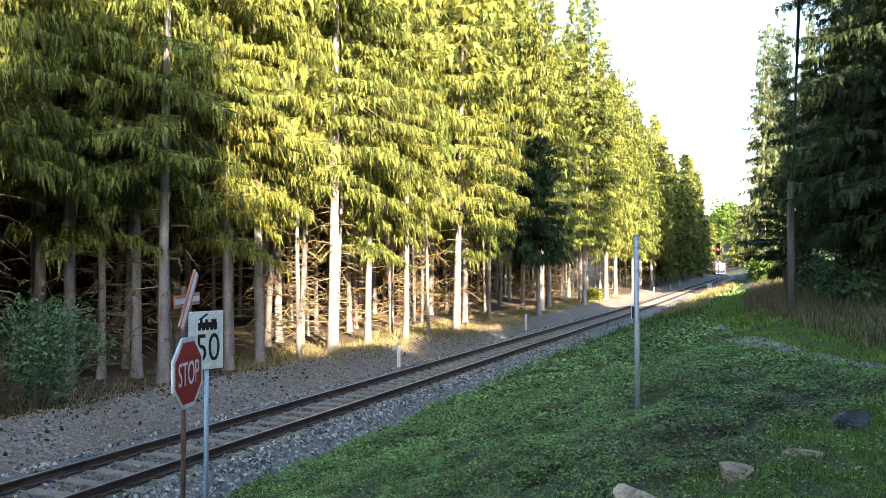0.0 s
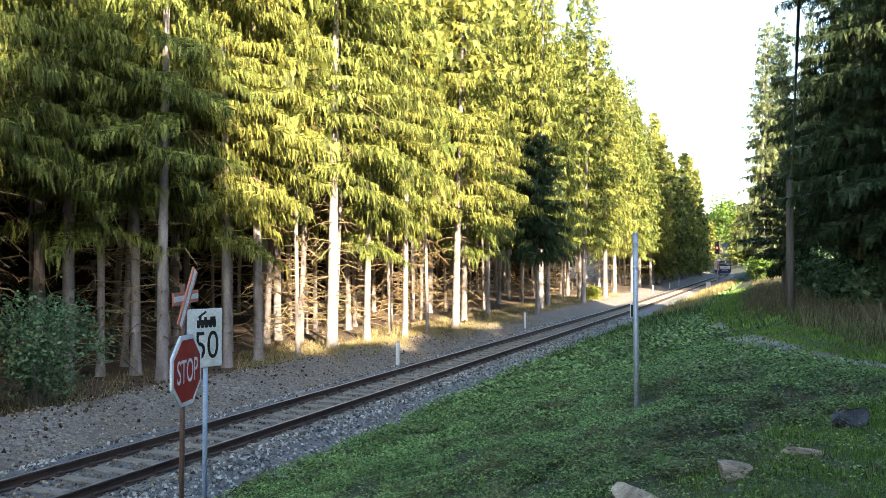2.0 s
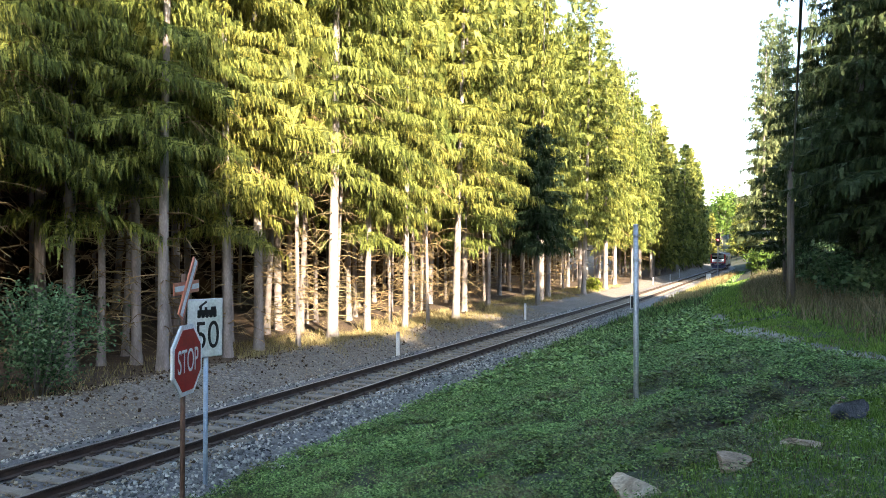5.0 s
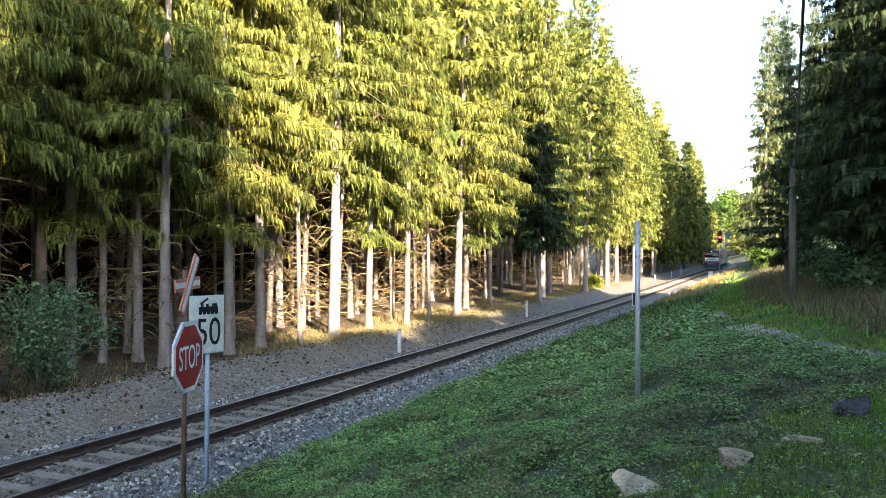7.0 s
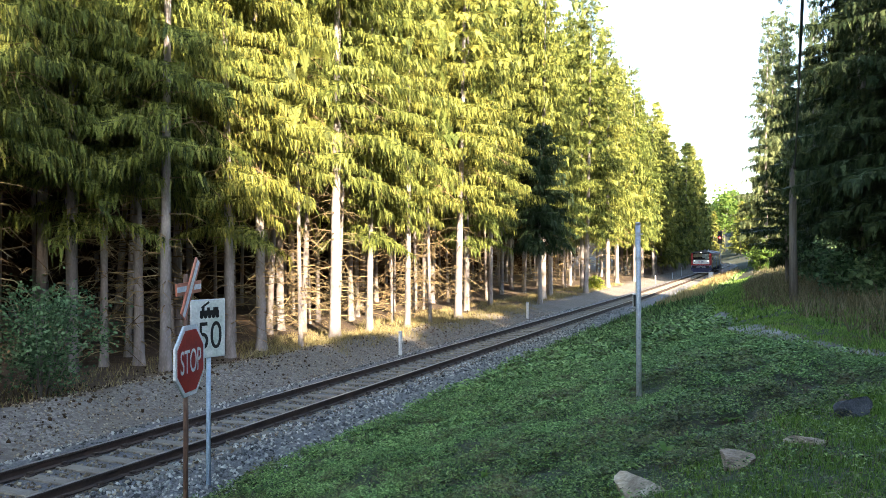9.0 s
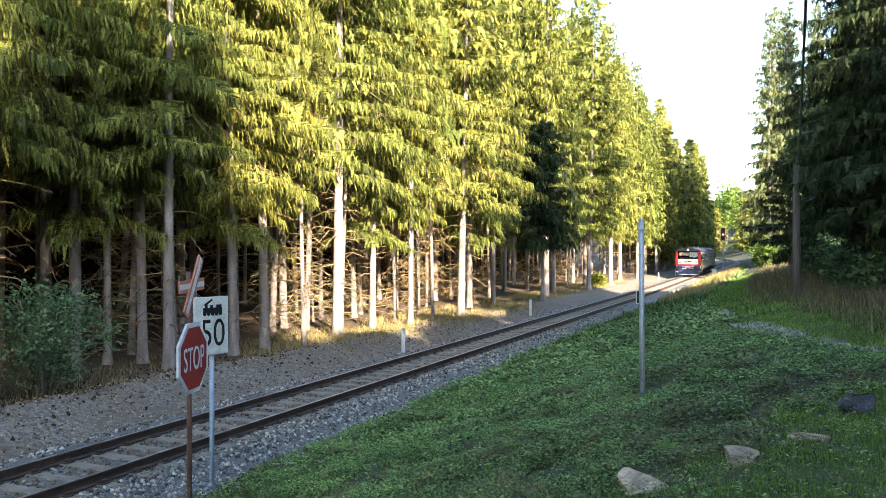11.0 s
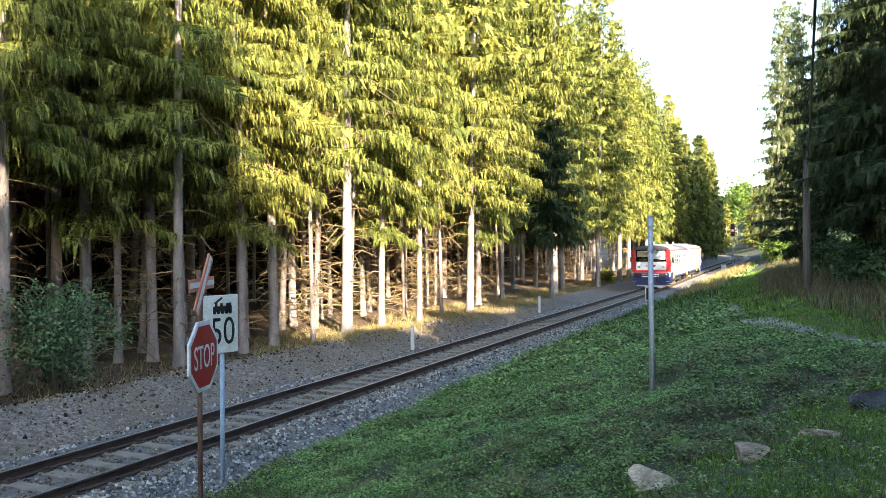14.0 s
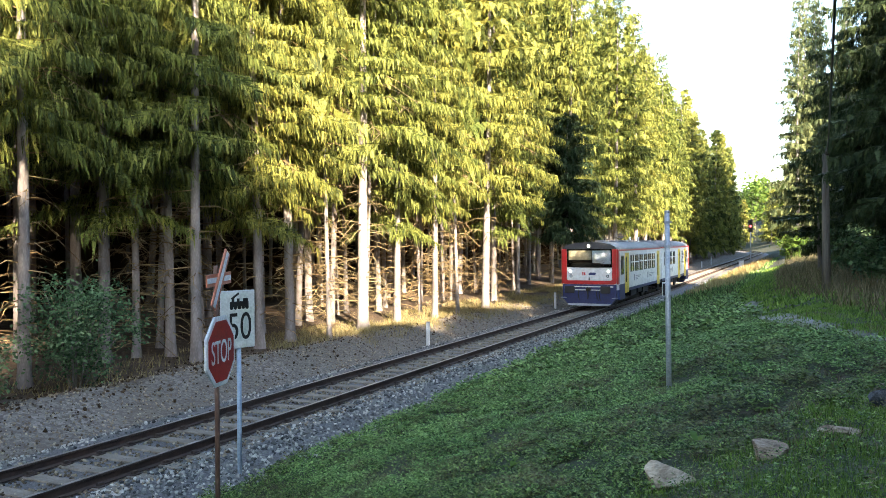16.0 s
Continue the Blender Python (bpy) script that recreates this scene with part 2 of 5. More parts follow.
M_WOOD = simple("weathered_pole_wood", (0.075, 0.062, 0.052), (0.16, 0.14, 0.125), 3, 0.9, 0, (6, 6, 0.4), 0.4, 0.01)
M_CABLE = simple("black_cable", (0.02, 0.02, 0.02), (0.035, 0.035, 0.035), 5, 0.6)
M_ROCK = simple("brown_grey_rock", (0.09, 0.062, 0.044), (0.26, 0.20, 0.145), 6, 0.9, 0, (1, 1, 4), 0.9, 0.03, 5, (0.48, 0.41, 0.32))
M_ROCK_PALE = simple("pale_split_rock", (0.16, 0.12, 0.085), (0.38, 0.31, 0.23), 5, 0.9, 0, (1, 1, 3), 0.9, 0.03, 5, (0.60, 0.53, 0.43))
M_ROCK_GREY = simple("blue_grey_rock", (0.03, 0.034, 0.045), (0.10, 0.108, 0.13), 9, 0.85, 0, (1, 1, 1), 0.8, 0.03, 7)


# ---- mesh helpers ----
class Mesh:
    """Collects vertices and faces, then makes one mesh."""

    def __init__(self):
        self.v, self.f, self.m = [], [], []

    def add(self, vs, fs, mi=0):
        k = len(self.v)
        self.v.extend(tuple(p) for p in vs)
        self.f.extend(tuple(i + k for i in f) for f in fs)
        self.m.extend([mi] * len(fs))

    def box(self, x0, y0, z0, x1, y1, z1, mi=0, b=0.0):
        """A box; b chamfers all upright and level edges."""
        bm = bmesh.new()
        bmesh.ops.create_cube(bm, size=1.0)
        for q in bm.verts:
            q.co = (x0 + (q.co.x + 0.5) * (x1 - x0), y0 + (q.co.y + 0.5) * (y1 - y0), z0 + (q.co.z + 0.5) * (z1 - z0))
        if b:
            bmesh.ops.bevel(bm, geom=bm.edges[:], offset=b, segments=2, affect="EDGES", profile=0.5)
        bm.verts.index_update()
        self.add([q.co[:] for q in bm.verts], [[q.index for q in f.verts] for f in bm.faces], mi)
        bm.free()
        return self

    def tube(self, pts, radii, sides=8, mi=0, cap=True):
        pts = [Vector(p) for p in pts]
        k = len(self.v)
        up = Vector((0, 0, 1))
        for i, p in enumerate(pts):
            t = (pts[min(i + 1, len(pts) - 1)] - pts[max(i - 1, 0)]).normalized()
            ref = up if abs(t.z) < 0.9 else Vector((1, 0, 0))
            a = t.cross(ref).normalized()
            b = a.cross(t)
            for j in range(sides):
                w = 2 * math.pi * j / sides
                self.v.append(tuple(p + (a * math.cos(w) + b * math.sin(w)) * radii[i]))
        for i in range(len(pts) - 1):
            for j in range(sides):
                q = (j + 1) % sides
                self.f.append((k + i * sides + j, k + i * sides + q, k + (i + 1) * sides + q, k + (i + 1) * sides + j))
                self.m.append(mi)
        if cap:
            self.f.append(tuple(k + j for j in range(sides))[::-1])
            self.f.append(tuple(k + (len(pts) - 1) * sides + j for j in range(sides)))
            self.m += [mi, mi]
        return self

    def prism(self, outline, y0, y1, mi=0):
        """An outline of (x, z) drawn out along y."""
        n = len(outline)
        vs = [(x, y0, z) for x, z in outline] + [(x, y1, z) for x, z in outline]
        fs = [tuple(range(n)), tuple(range(2 * n - 1, n - 1, -1))]
        fs += [(i, i + n, (i + 1) % n + n, (i + 1) % n) for i in range(n)]
        self.add(vs, fs, mi)
        return self

    def data(self, name, *mats, smooth_faces=False):
        me = bpy.data.meshes.new(name)
        me.from_pydata(self.v, [], self.f)
        for m in mats:
            me.materials.append(m)
        if len(mats) > 1:
            me.polygons.foreach_set("material_index", self.m)
        bm = bmesh.new()
        bm.from_mesh(me)
        bmesh.ops.recalc_face_normals(bm, faces=bm.faces)
        bm.to_mesh(me)
        bm.free()
        if smooth_faces:
            me.polygons.foreach_set("use_smooth", [True] * len(me.polygons))
        return me


def part(name, shape, material, parent, label="", smooth_faces=False):
    """One mesh object under a thing or a part."""
    mats = material if isinstance(material, tuple) else (material,)
    ob = new(name, shape.data(name, *mats, smooth_faces=smooth_faces) if isinstance(shape, Mesh) else shape)
    ob.parent = parent
    return tagged(ob, label)


def soup(name, verts, faces, material):
    """A big mesh of loose triangles or quads from arrays."""
    me = bpy.data.meshes.new(name)
    verts, faces = np.asarray(verts, np.float32), np.asarray(faces, np.int32)
    me.vertices.add(len(verts))
    me.vertices.foreach_set("co", verts.ravel())
    me.loops.add(faces.size)
    me.loops.foreach_set("vertex_index", faces.ravel())
    me.polygons.add(len(faces))
    me.polygons.foreach_set("loop_start", np.arange(0, faces.size, faces.shape[1], dtype=np.int32))
    me.update(calc_edges=True)
    me.materials.append(material)
    return me


def thing(name, m, label, category, group="", kind=""):
    ob = new(name)
    ob.matrix_basis = m
    return tagged(ob, label, category, group, kind)


def structure(name, me, label, category="ground"):
    return tagged(new(name, me), label, category, kind="structure")


# ---- ground: one sheet to the horizon ----
PATH_LINE = [(4.0, 14.2), (8, 13.1), (11.7, 12.05), (13.2, 11.4), (15.5, 10.3), (19.3, 9.45), (23.3, 8.7), (31.6, 7.9), (40, 7.4), (52, 7.2), (70, 7.1)]


def build_ground():
    ss = sorted(set([-400, -250, -150, -100, -60] + list(np.arange(-40, -6, 4.0)) + list(np.arange(-6, 30, 0.35)) + list(np.arange(30, 70, 0.8))
                    + list(np.arange(70, 260, 3.0)) + [275, 300, 340, 400, 500, 700, 1000]))
    ds = sorted(set([-600, -350, -200, -120, -80, -60] + list(np.arange(-50, -8, 2.0)) + list(np.arange(-8, 14, 0.3))
                    + list(np.arange(14, 30, 1.0)) + [34, 40, 50, 70, 110, 200, 350, 600]))
    verts, zone = [], []
    for s in ss:
        for d in ds:
            verts.append(on_ground(s, d))
            p = verts[-1]
            nz = noise.noise((p.x * 0.5, p.y * 0.5, 5.0))
            turf = smooth(2.1, 2.5, d + 0.35 * nz)
            bare = smooth(0.25, 0.45, noise.noise((p.x * 0.9, p.y * 0.9, 2.0)) + 0.3 * noise.noise((p.x * 3, p.y * 3, 8.0)))
            dirt = smooth(-5.6, -4.6, d + 1.2 * nz) * (1 - turf)
            turf *= 1 - max(0.5 * ditch(s, d), 0.35 * bare * (1 - smooth(25, 40, s)))
            way = min((math.hypot(s - a, d - b) if len(PATH_LINE) else 9) for a, b in [(s, lin(s, PATH_LINE))])
            track = 0.9 * (1 - smooth(0.25, 0.5, way + 0.4 * nz)) * smooth(-0.15, 0.25, noise.noise((p.x * 0.7, p.y * 0.7, 9.0)) + 0.2) if 9 < s < 26 else 0
            zone.append((turf, dirt, track, 1))
    nd = len(ds)
    faces = [(i * nd + j, i * nd + j + 1, (i + 1) * nd + j + 1, (i + 1) * nd + j) for i in range(len(ss) - 1) for j in range(nd - 1)]
    me = soup("ground", verts, faces, M_GROUND)
    me.polygons.foreach_set("use_smooth", [True] * len(me.polygons))
    col = me.color_attributes.new("zone", "FLOAT_COLOR", "POINT")
    col.data.foreach_set("color", np.array(zone, np.float32).ravel())
    structure("ground", me, "grassy bank, gravel verge and forest floor beside a railway")


build_ground()


# ---- railway ----
def extrude_line(outline, s0, s1, step, d_mid=0.0):
    """An outline of (d, z) drawn out along the line."""
    g = Mesh()
    ss = np.arange(s0, s1 + step, step)
    n = len(outline)
    vs = [T(s, d_mid + d, z) for s in ss for d, z in outline]
    fs = [(i * n + j, i * n + (j + 1) % n, (i + 1) * n + (j + 1) % n, (i + 1) * n + j) for i in range(len(ss) - 1) for j in range(n)]
    g.add(vs, fs)
    g.f += [tuple(range(n)), tuple(range(len(vs) - 1, len(vs) - 1 - n, -1))]
    g.m += [0, 0]
    return g


def build_track():
    bed = extrude_line([(-2.75, -0.52), (-2.3, -0.36), (-1.65, -0.19), (-0.5, -0.2), (0.5, -0.2), (1.65, -0.19), (2.4, -0.36), (3.0, -0.52)], -30, 300, 1.0)
    structure("ballast_bed", bed.data("ballast_bed", M_BALLAST), "grey crushed-stone ballast bed under the rails", "railway")
    track = tagged(new("railway_track"), "single railway line of rusty rails on weathered sleepers", "railway", kind="structure")
    prof = [(-0.07, -0.172), (0.07, -0.172), (0.07, -0.155), (0.012, -0.135), (0.010, -0.045), (0.036, -0.035), (0.036, -0.004), (-0.036, -0.004),
            (-0.036, -0.035), (-0.010, -0.045), (-0.012, -0.135), (-0.07, -0.155)]
    for side in (-0.7535, 0.7535):
        rail = part("rail", extrude_line(prof, -30, 300, 1.0, side), M_RAIL_SIDE, track, "rusty steel rail")
        part("running_face", extrude_line([(-0.034, -0.004), (0.034, -0.004), (0.028, 0.001), (-0.028, 0.001)], -30, 300, 1.0, side), M_RAIL_TOP, rail, "worn bright rail head")
    sl = Mesh().box(-1.25, -0.125, -0.34, 1.25, 0.125, -0.168, b=0.012)
    plate = Mesh()
    for x in (-0.7535, 0.7535):
        plate.box(x - 0.19, -0.08, -0.170, x + 0.19, 0.08, -0.150)
        for dx in (-0.12, 0.12):
            plate.box(x + dx - 0.03, -0.045, -0.152, x + dx + 0.03, 0.045, -0.105)
    sl_me, pl_me = sl.data("sleeper", M_SLEEPER), plate.data("fastening", M_RAIL_SIDE)
    rest = Mesh()
    rng = random.Random(3)
    for i in range(480):
        s = -8 + i * 0.6
        p = T(s, 0)
        m = pose(p.x, p.y, p.z + rng.uniform(-0.008, 0.008), 0, 0, -heading(s) + rng.uniform(-0.5, 0.5))
        if i < 260:
            ob = new("sleeper", sl_me)
            ob.parent, ob.matrix_basis = track, m
            fo = new("fastening", pl_me)
            fo.parent = ob
        else:
            rest.add([m @ v.co for v in sl_me.vertices], [tuple(q.vertices) for q in sl_me.polygons])
    tagged(part("far_sleeper", rest, M_SLEEPER, track), kind="stuff")


build_track()


# ---- trees ----
def dead_branches(rng, z0, z1, count, reach):
    """Bare, drooping twigs on a spruce's lower trunk."""
    vs, fs = [], []

    def stick(a, b, r0, r1):
        k = len(vs)
        t = (b - a).normalized()
        x = t.cross(Vector((0.3, 0.2, 1))).normalized()
        y = t.cross(x)
        for p, r in ((a, r0), (b, r1)):
            for j in range(3):
                w = 2.094 * j
                vs.append(p + (x * math.cos(w) + y * math.sin(w)) * r)
        for j in range(3):
            q = (j + 1) % 3
            fs.append((k + j, k + q, k + 3 + q, k + 3 + j))

    for _ in range(count):
        z = rng.uniform(z0, z1)
        w = rng.uniform(0, 6.283)
        ln = reach * rng.uniform(0.4, 1.0) * (0.6 + 0.4 * (z - z0) / (z1 - z0))
        a = Vector((0, 0, z))
        dirv = Vector((math.cos(w), math.sin(w), 0))
        mid = a + dirv * ln * 0.55 + Vector((0, 0, rng.uniform(-0.12, 0.12) * ln))
        end = a + dirv * ln + Vector((rng.uniform(-0.2, 0.2), rng.uniform(-0.2, 0.2), -rng.uniform(0.05, 0.45) * ln))
        stick(a, mid, 0.022, 0.014)
        stick(mid, end, 0.014, 0.005)
        for _ in range(rng.randint(2, 4)):
            f = rng.uniform(0.3, 1.0)
            p = mid.lerp(end, f) if f > 0.5 else a.lerp(mid, f + 0.3)
            side = dirv.cross(Vector((0, 0, 1))) * rng.choice((-1, 1))
            stick(p, p + (side * rng.uniform(0.3, 0.8) + dirv * 0.4 + Vector((0, 0, -rng.uniform(0.1, 0.7)))) * 0.45 * ln * 0.6, 0.009, 0.004)
    return soup("dead_twigs", vs, fs, M_DEAD)


def spruce_crown(rng, z0, z1, reach, grain, material, boughs=5, gap=1.0, hang=0.75, fine_to=99.0, tip=0.08, level=0.36, fat=1.0):
    """Whorls of arching boughs; each bears side twigs hung with limp strands. grain sets how coarse the sprays are."""
    vs, fs = [], []

    def spray(x, y, z, dx, dy, dz, wd):
        w = rng.uniform(0, 6.283)
        ax, ay, az_ = math.cos(w) * wd, math.sin(w) * wd, rng.uniform(-0.4, 0.4) * wd
        n = len(vs)
        vs.extend(((x + ax, y + ay, z + az_), (x + dx, y + dy, z + dz), (x - ax + dx * 0.12, y - ay + dy * 0.12, z - az_ + dz * 0.12)))
        fs.append((n, n + 1, n + 2))

    z, span = z0, z1 - z0
    while z < z1 - 0.25:
        f = (z - z0) / span
        g = grain * (2.8 if z > fine_to else 1.0)
        wide = g * fat * (1.4 if z > fine_to else 1.0)
        r0 = reach * (tip + (1 - tip) * (1 - f) ** 0.75) * min(1.0, 0.65 + f * 4)
        turn = rng.uniform(0, 6.283)
        count = max(4, boughs + rng.randint(-1, 1))
        for b in range(count):
            w = turn + 6.283 * b / count + rng.gauss(0, 0.25)
            r, zb = r0 * rng.uniform(0.5, 1.18), z + rng.uniform(-0.35, 0.35) * gap
            ca, sa = math.cos(w), math.sin(w)
            rise, drop = 0.42 * f + rng.uniform(-0.06, 0.1), level * (1 - 0.7 * f) * rng.uniform(0.7, 1.3)
            bend = rng.uniform(-0.2, 0.2)
            n2 = max(4, round(2.0 * r / (0.155 * g)))
            for j in range(n2):
                q = 0.16 + 0.84 * (j + rng.random()) / n2
                off = bend * r * q * q
                zz = zb + r * (rise * q - drop * q * q + 0.5 * max(0.0, q - 0.75) ** 2)
                x, y = ca * r * q - sa * off, sa * r * q + ca * off
                sd = 1 if j % 2 else -1
                l2 = (r * 0.30 * (1.15 - q) + 0.16) * rng.uniform(0.6, 1.25)
                fw, lt = rng.uniform(0.45, 0.85), sd * rng.uniform(0.45, 0.95)
                dx, dy, dz = l2 * (ca * fw - sa * lt), l2 * (sa * fw + ca * lt), -l2 * rng.uniform(0.0, 0.35)
                spray(x, y, zz, dx, dy, dz, 0.075 * wide)
                for _ in range(max(1, round(l2 / (0.115 * g)))):
                    u = rng.uniform(0.1, 1.0)
                    ln = hang * (1 - 0.55 * f) * rng.uniform(0.25, 1.0) * (0.6 + 0.4 * g)
                    spray(x + dx * u, y + dy * u, zz + dz * u, ca * 0.2 * ln + rng.gauss(0, 0.2) * ln, sa * 0.2 * ln + rng.gauss(0, 0.2) * ln, -ln, rng.uniform(0.032, 0.065) * wide)
        # short strands close round the trunk
        for _ in range(round(26 * (1 - 0.6 * f) / g)):
            w, q, ln = rng.uniform(0, 6.283), rng.uniform(0.2, 0.75), hang * rng.uniform(0.5, 1.1)
            spray(q * math.cos(w), q * math.sin(w), z + rng.uniform(-0.4, 0.4) * gap, 0.25 * ln * math.cos(w), 0.25 * ln * math.sin(w), -ln, 0.075 * wide)
        z += (0.42 + 0.24 * (1 - f)) * gap
    return soup("crown", vs, fs, material)


def trunk_mesh(rng, height, r, bend=0.15, sides=12):
    g = Mesh()
    zs = [0, 0.15, 0.4, 0.9, 2, 4, 7, 11, 16, height]
    ph = rng.uniform(0, 6.28)
    pts, rad = [], []
    for z in [q for q in zs if q < height] + [height]:
        f = z / height
        pts.append((bend * math.sin(f * 5 + ph) * f, bend * math.cos(f * 4 + ph) * f, z - (0.25 if z == 0 else 0)))
        rad.append(r * (1 - 0.93 * f ** 0.9) * (1 + 0.45 * math.exp(-z / 0.25)))
    g.tube(pts, rad, sides)
    return g.data("trunk", M_BARK, smooth_faces=True)


def make_spruce(seed, height, r, crown_from, reach, grain, material, label, dead=45, dead_from=0.8, group="", dead_reach=0.75, **crown):
    rng = random.Random(seed)
    ob = thing("spruce_tree", Matrix.Identity(4), label, "tree", group)
    part("trunk", trunk_mesh(rng, height * 0.98, r), None, ob)
    part("crown", spruce_crown(rng, crown_from, height, reach, grain, material, **crown), None, ob)
    if dead:
        tagged(part("dead_wood", dead_branches(rng, dead_from, crown_from + 3.0, dead, reach * dead_reach), None, ob, "bare pale-brown lower branches"), kind="stuff")
    return ob


EDGE_LABEL = "tall spruce with drooping green boughs and a bare lower trunk"
DEEP_LABEL = "slender spruce inside the dark forest with dead lower branches"
FULL_LABEL = "spruce with shade-darkened green boughs hanging low over the verge"
FAR_LABEL = "distant spruce in the row along the railway"
ROW, SIDE = "forest edge spruces", "spruces of the camera side"
EDGE = [make_spruce(11 + i, 26 + i, 0.175, (6.3, 4.6, 5.5)[i], 3.5, 0.9, M_NEEDLE, EDGE_LABEL, 45, group=ROW, fine_to=12.5, gap=1.1, boughs=6, hang=0.62) for i in range(3)]
MID = [make_spruce(16 + i, 26 + i, 0.22, 5.0 + i, 3.4, 1.5, M_NEEDLE, EDGE_LABEL, 35, group=ROW, gap=1.0, boughs=6, hang=0.7, fat=1.2) for i in range(2)]
BACK = [make_spruce(21 + i, 27 + i, 0.18, 6.0 + i, 3.2, 3.0, M_NEEDLE, EDGE_LABEL, 30, group=ROW, gap=1.2, hang=0.9, fat=1.6) for i in range(2)]
DEEP = [make_spruce(31 + i, 24 + i, 0.13, 8.0 + i, 2.5, 5.5, M_NEEDLE, DEEP_LABEL, 24, 0.5, group="inner forest spruces", gap=2.2, fat=2.6) for i in range(3)]
THIN = [make_spruce(41 + i, 22 + i, 0.11, 7.0 + i, 2.2, 3.4, M_NEEDLE, "thin spruce behind the edge, bristling with dead twigs", 120, 0.4, group="inner forest spruces", dead_reach=1.0, gap=1.6, fat=1.8) for i in range(2)]
FULL = [make_spruce(51 + i, 25 + 2 * i, 0.24, 1.6, 3.7, 1.25, M_NEEDLE_SHADED, FULL_LABEL, 0, group=SIDE, gap=0.85, hang=0.4, boughs=7, level=0.30, fat=1.4) for i in range(2)]
# fir in darkened needles, in place of the shadow cast on the edge here
DARK = make_spruce(61, 12.2, 0.16, 4.3, 2.6, 1.0, M_NEEDLE_SHADED, "low fir among the forest-edge trunks, a cast shadow put into its dark needles", 20, group=ROW, boughs=8, gap=0.8, tip=0.45, fat=1.8)
YOUNG = make_spruce(63, 6.2, 0.10, 1.5, 2.6, 1.1, M_NEEDLE_SHADED, "young spruce in shade-darkened green beside the utility pole", 0, group=SIDE, boughs=7, gap=0.8, hang=0.35, level=0.2, fat=1.5)
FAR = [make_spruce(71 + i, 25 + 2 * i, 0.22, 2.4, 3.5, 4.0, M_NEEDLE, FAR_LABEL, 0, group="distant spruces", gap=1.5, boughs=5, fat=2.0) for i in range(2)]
FARSIDE = [make_spruce(76 + i, 26 + 2 * i, 0.22, 3.0, 3.5, 2.2, M_NEEDLE_HAZY, "distant spruce beyond the grassy path, haze put into its pale green", 0, group=SIDE, gap=1.3, fat=1.6) for i in range(2)]
# coarse spruces out of view, added only to cast shade
SHADE = [make_spruce(81 + i, 24, 0.24, 0.9, 4.4, 5.5, M_NEEDLE_SHADED, "unseen spruce added to cast shade over the bank and the line", 0, group=SIDE, gap=1.3, boughs=6, fat=4.6) for i in range(2)]
used = set()


def plant(kind, s, d, h=1.0, girth=1.0, rng=random, lean=1.2):
    p = on_ground(s, d)
    m = pose(p.x, p.y, p.z - 0.05, rng.uniform(-lean, lean), rng.uniform(-lean, lean), rng.uniform(0, 360)) @ Matrix.Diagonal((girth, girth, h, 1))
    if kind not in used:
        used.add(kind)
        kind.matrix_basis = m
        return kind
    ob = copy_thing(kind, Matrix.Identity(4))
    ob.matrix_basis = m
    return ob


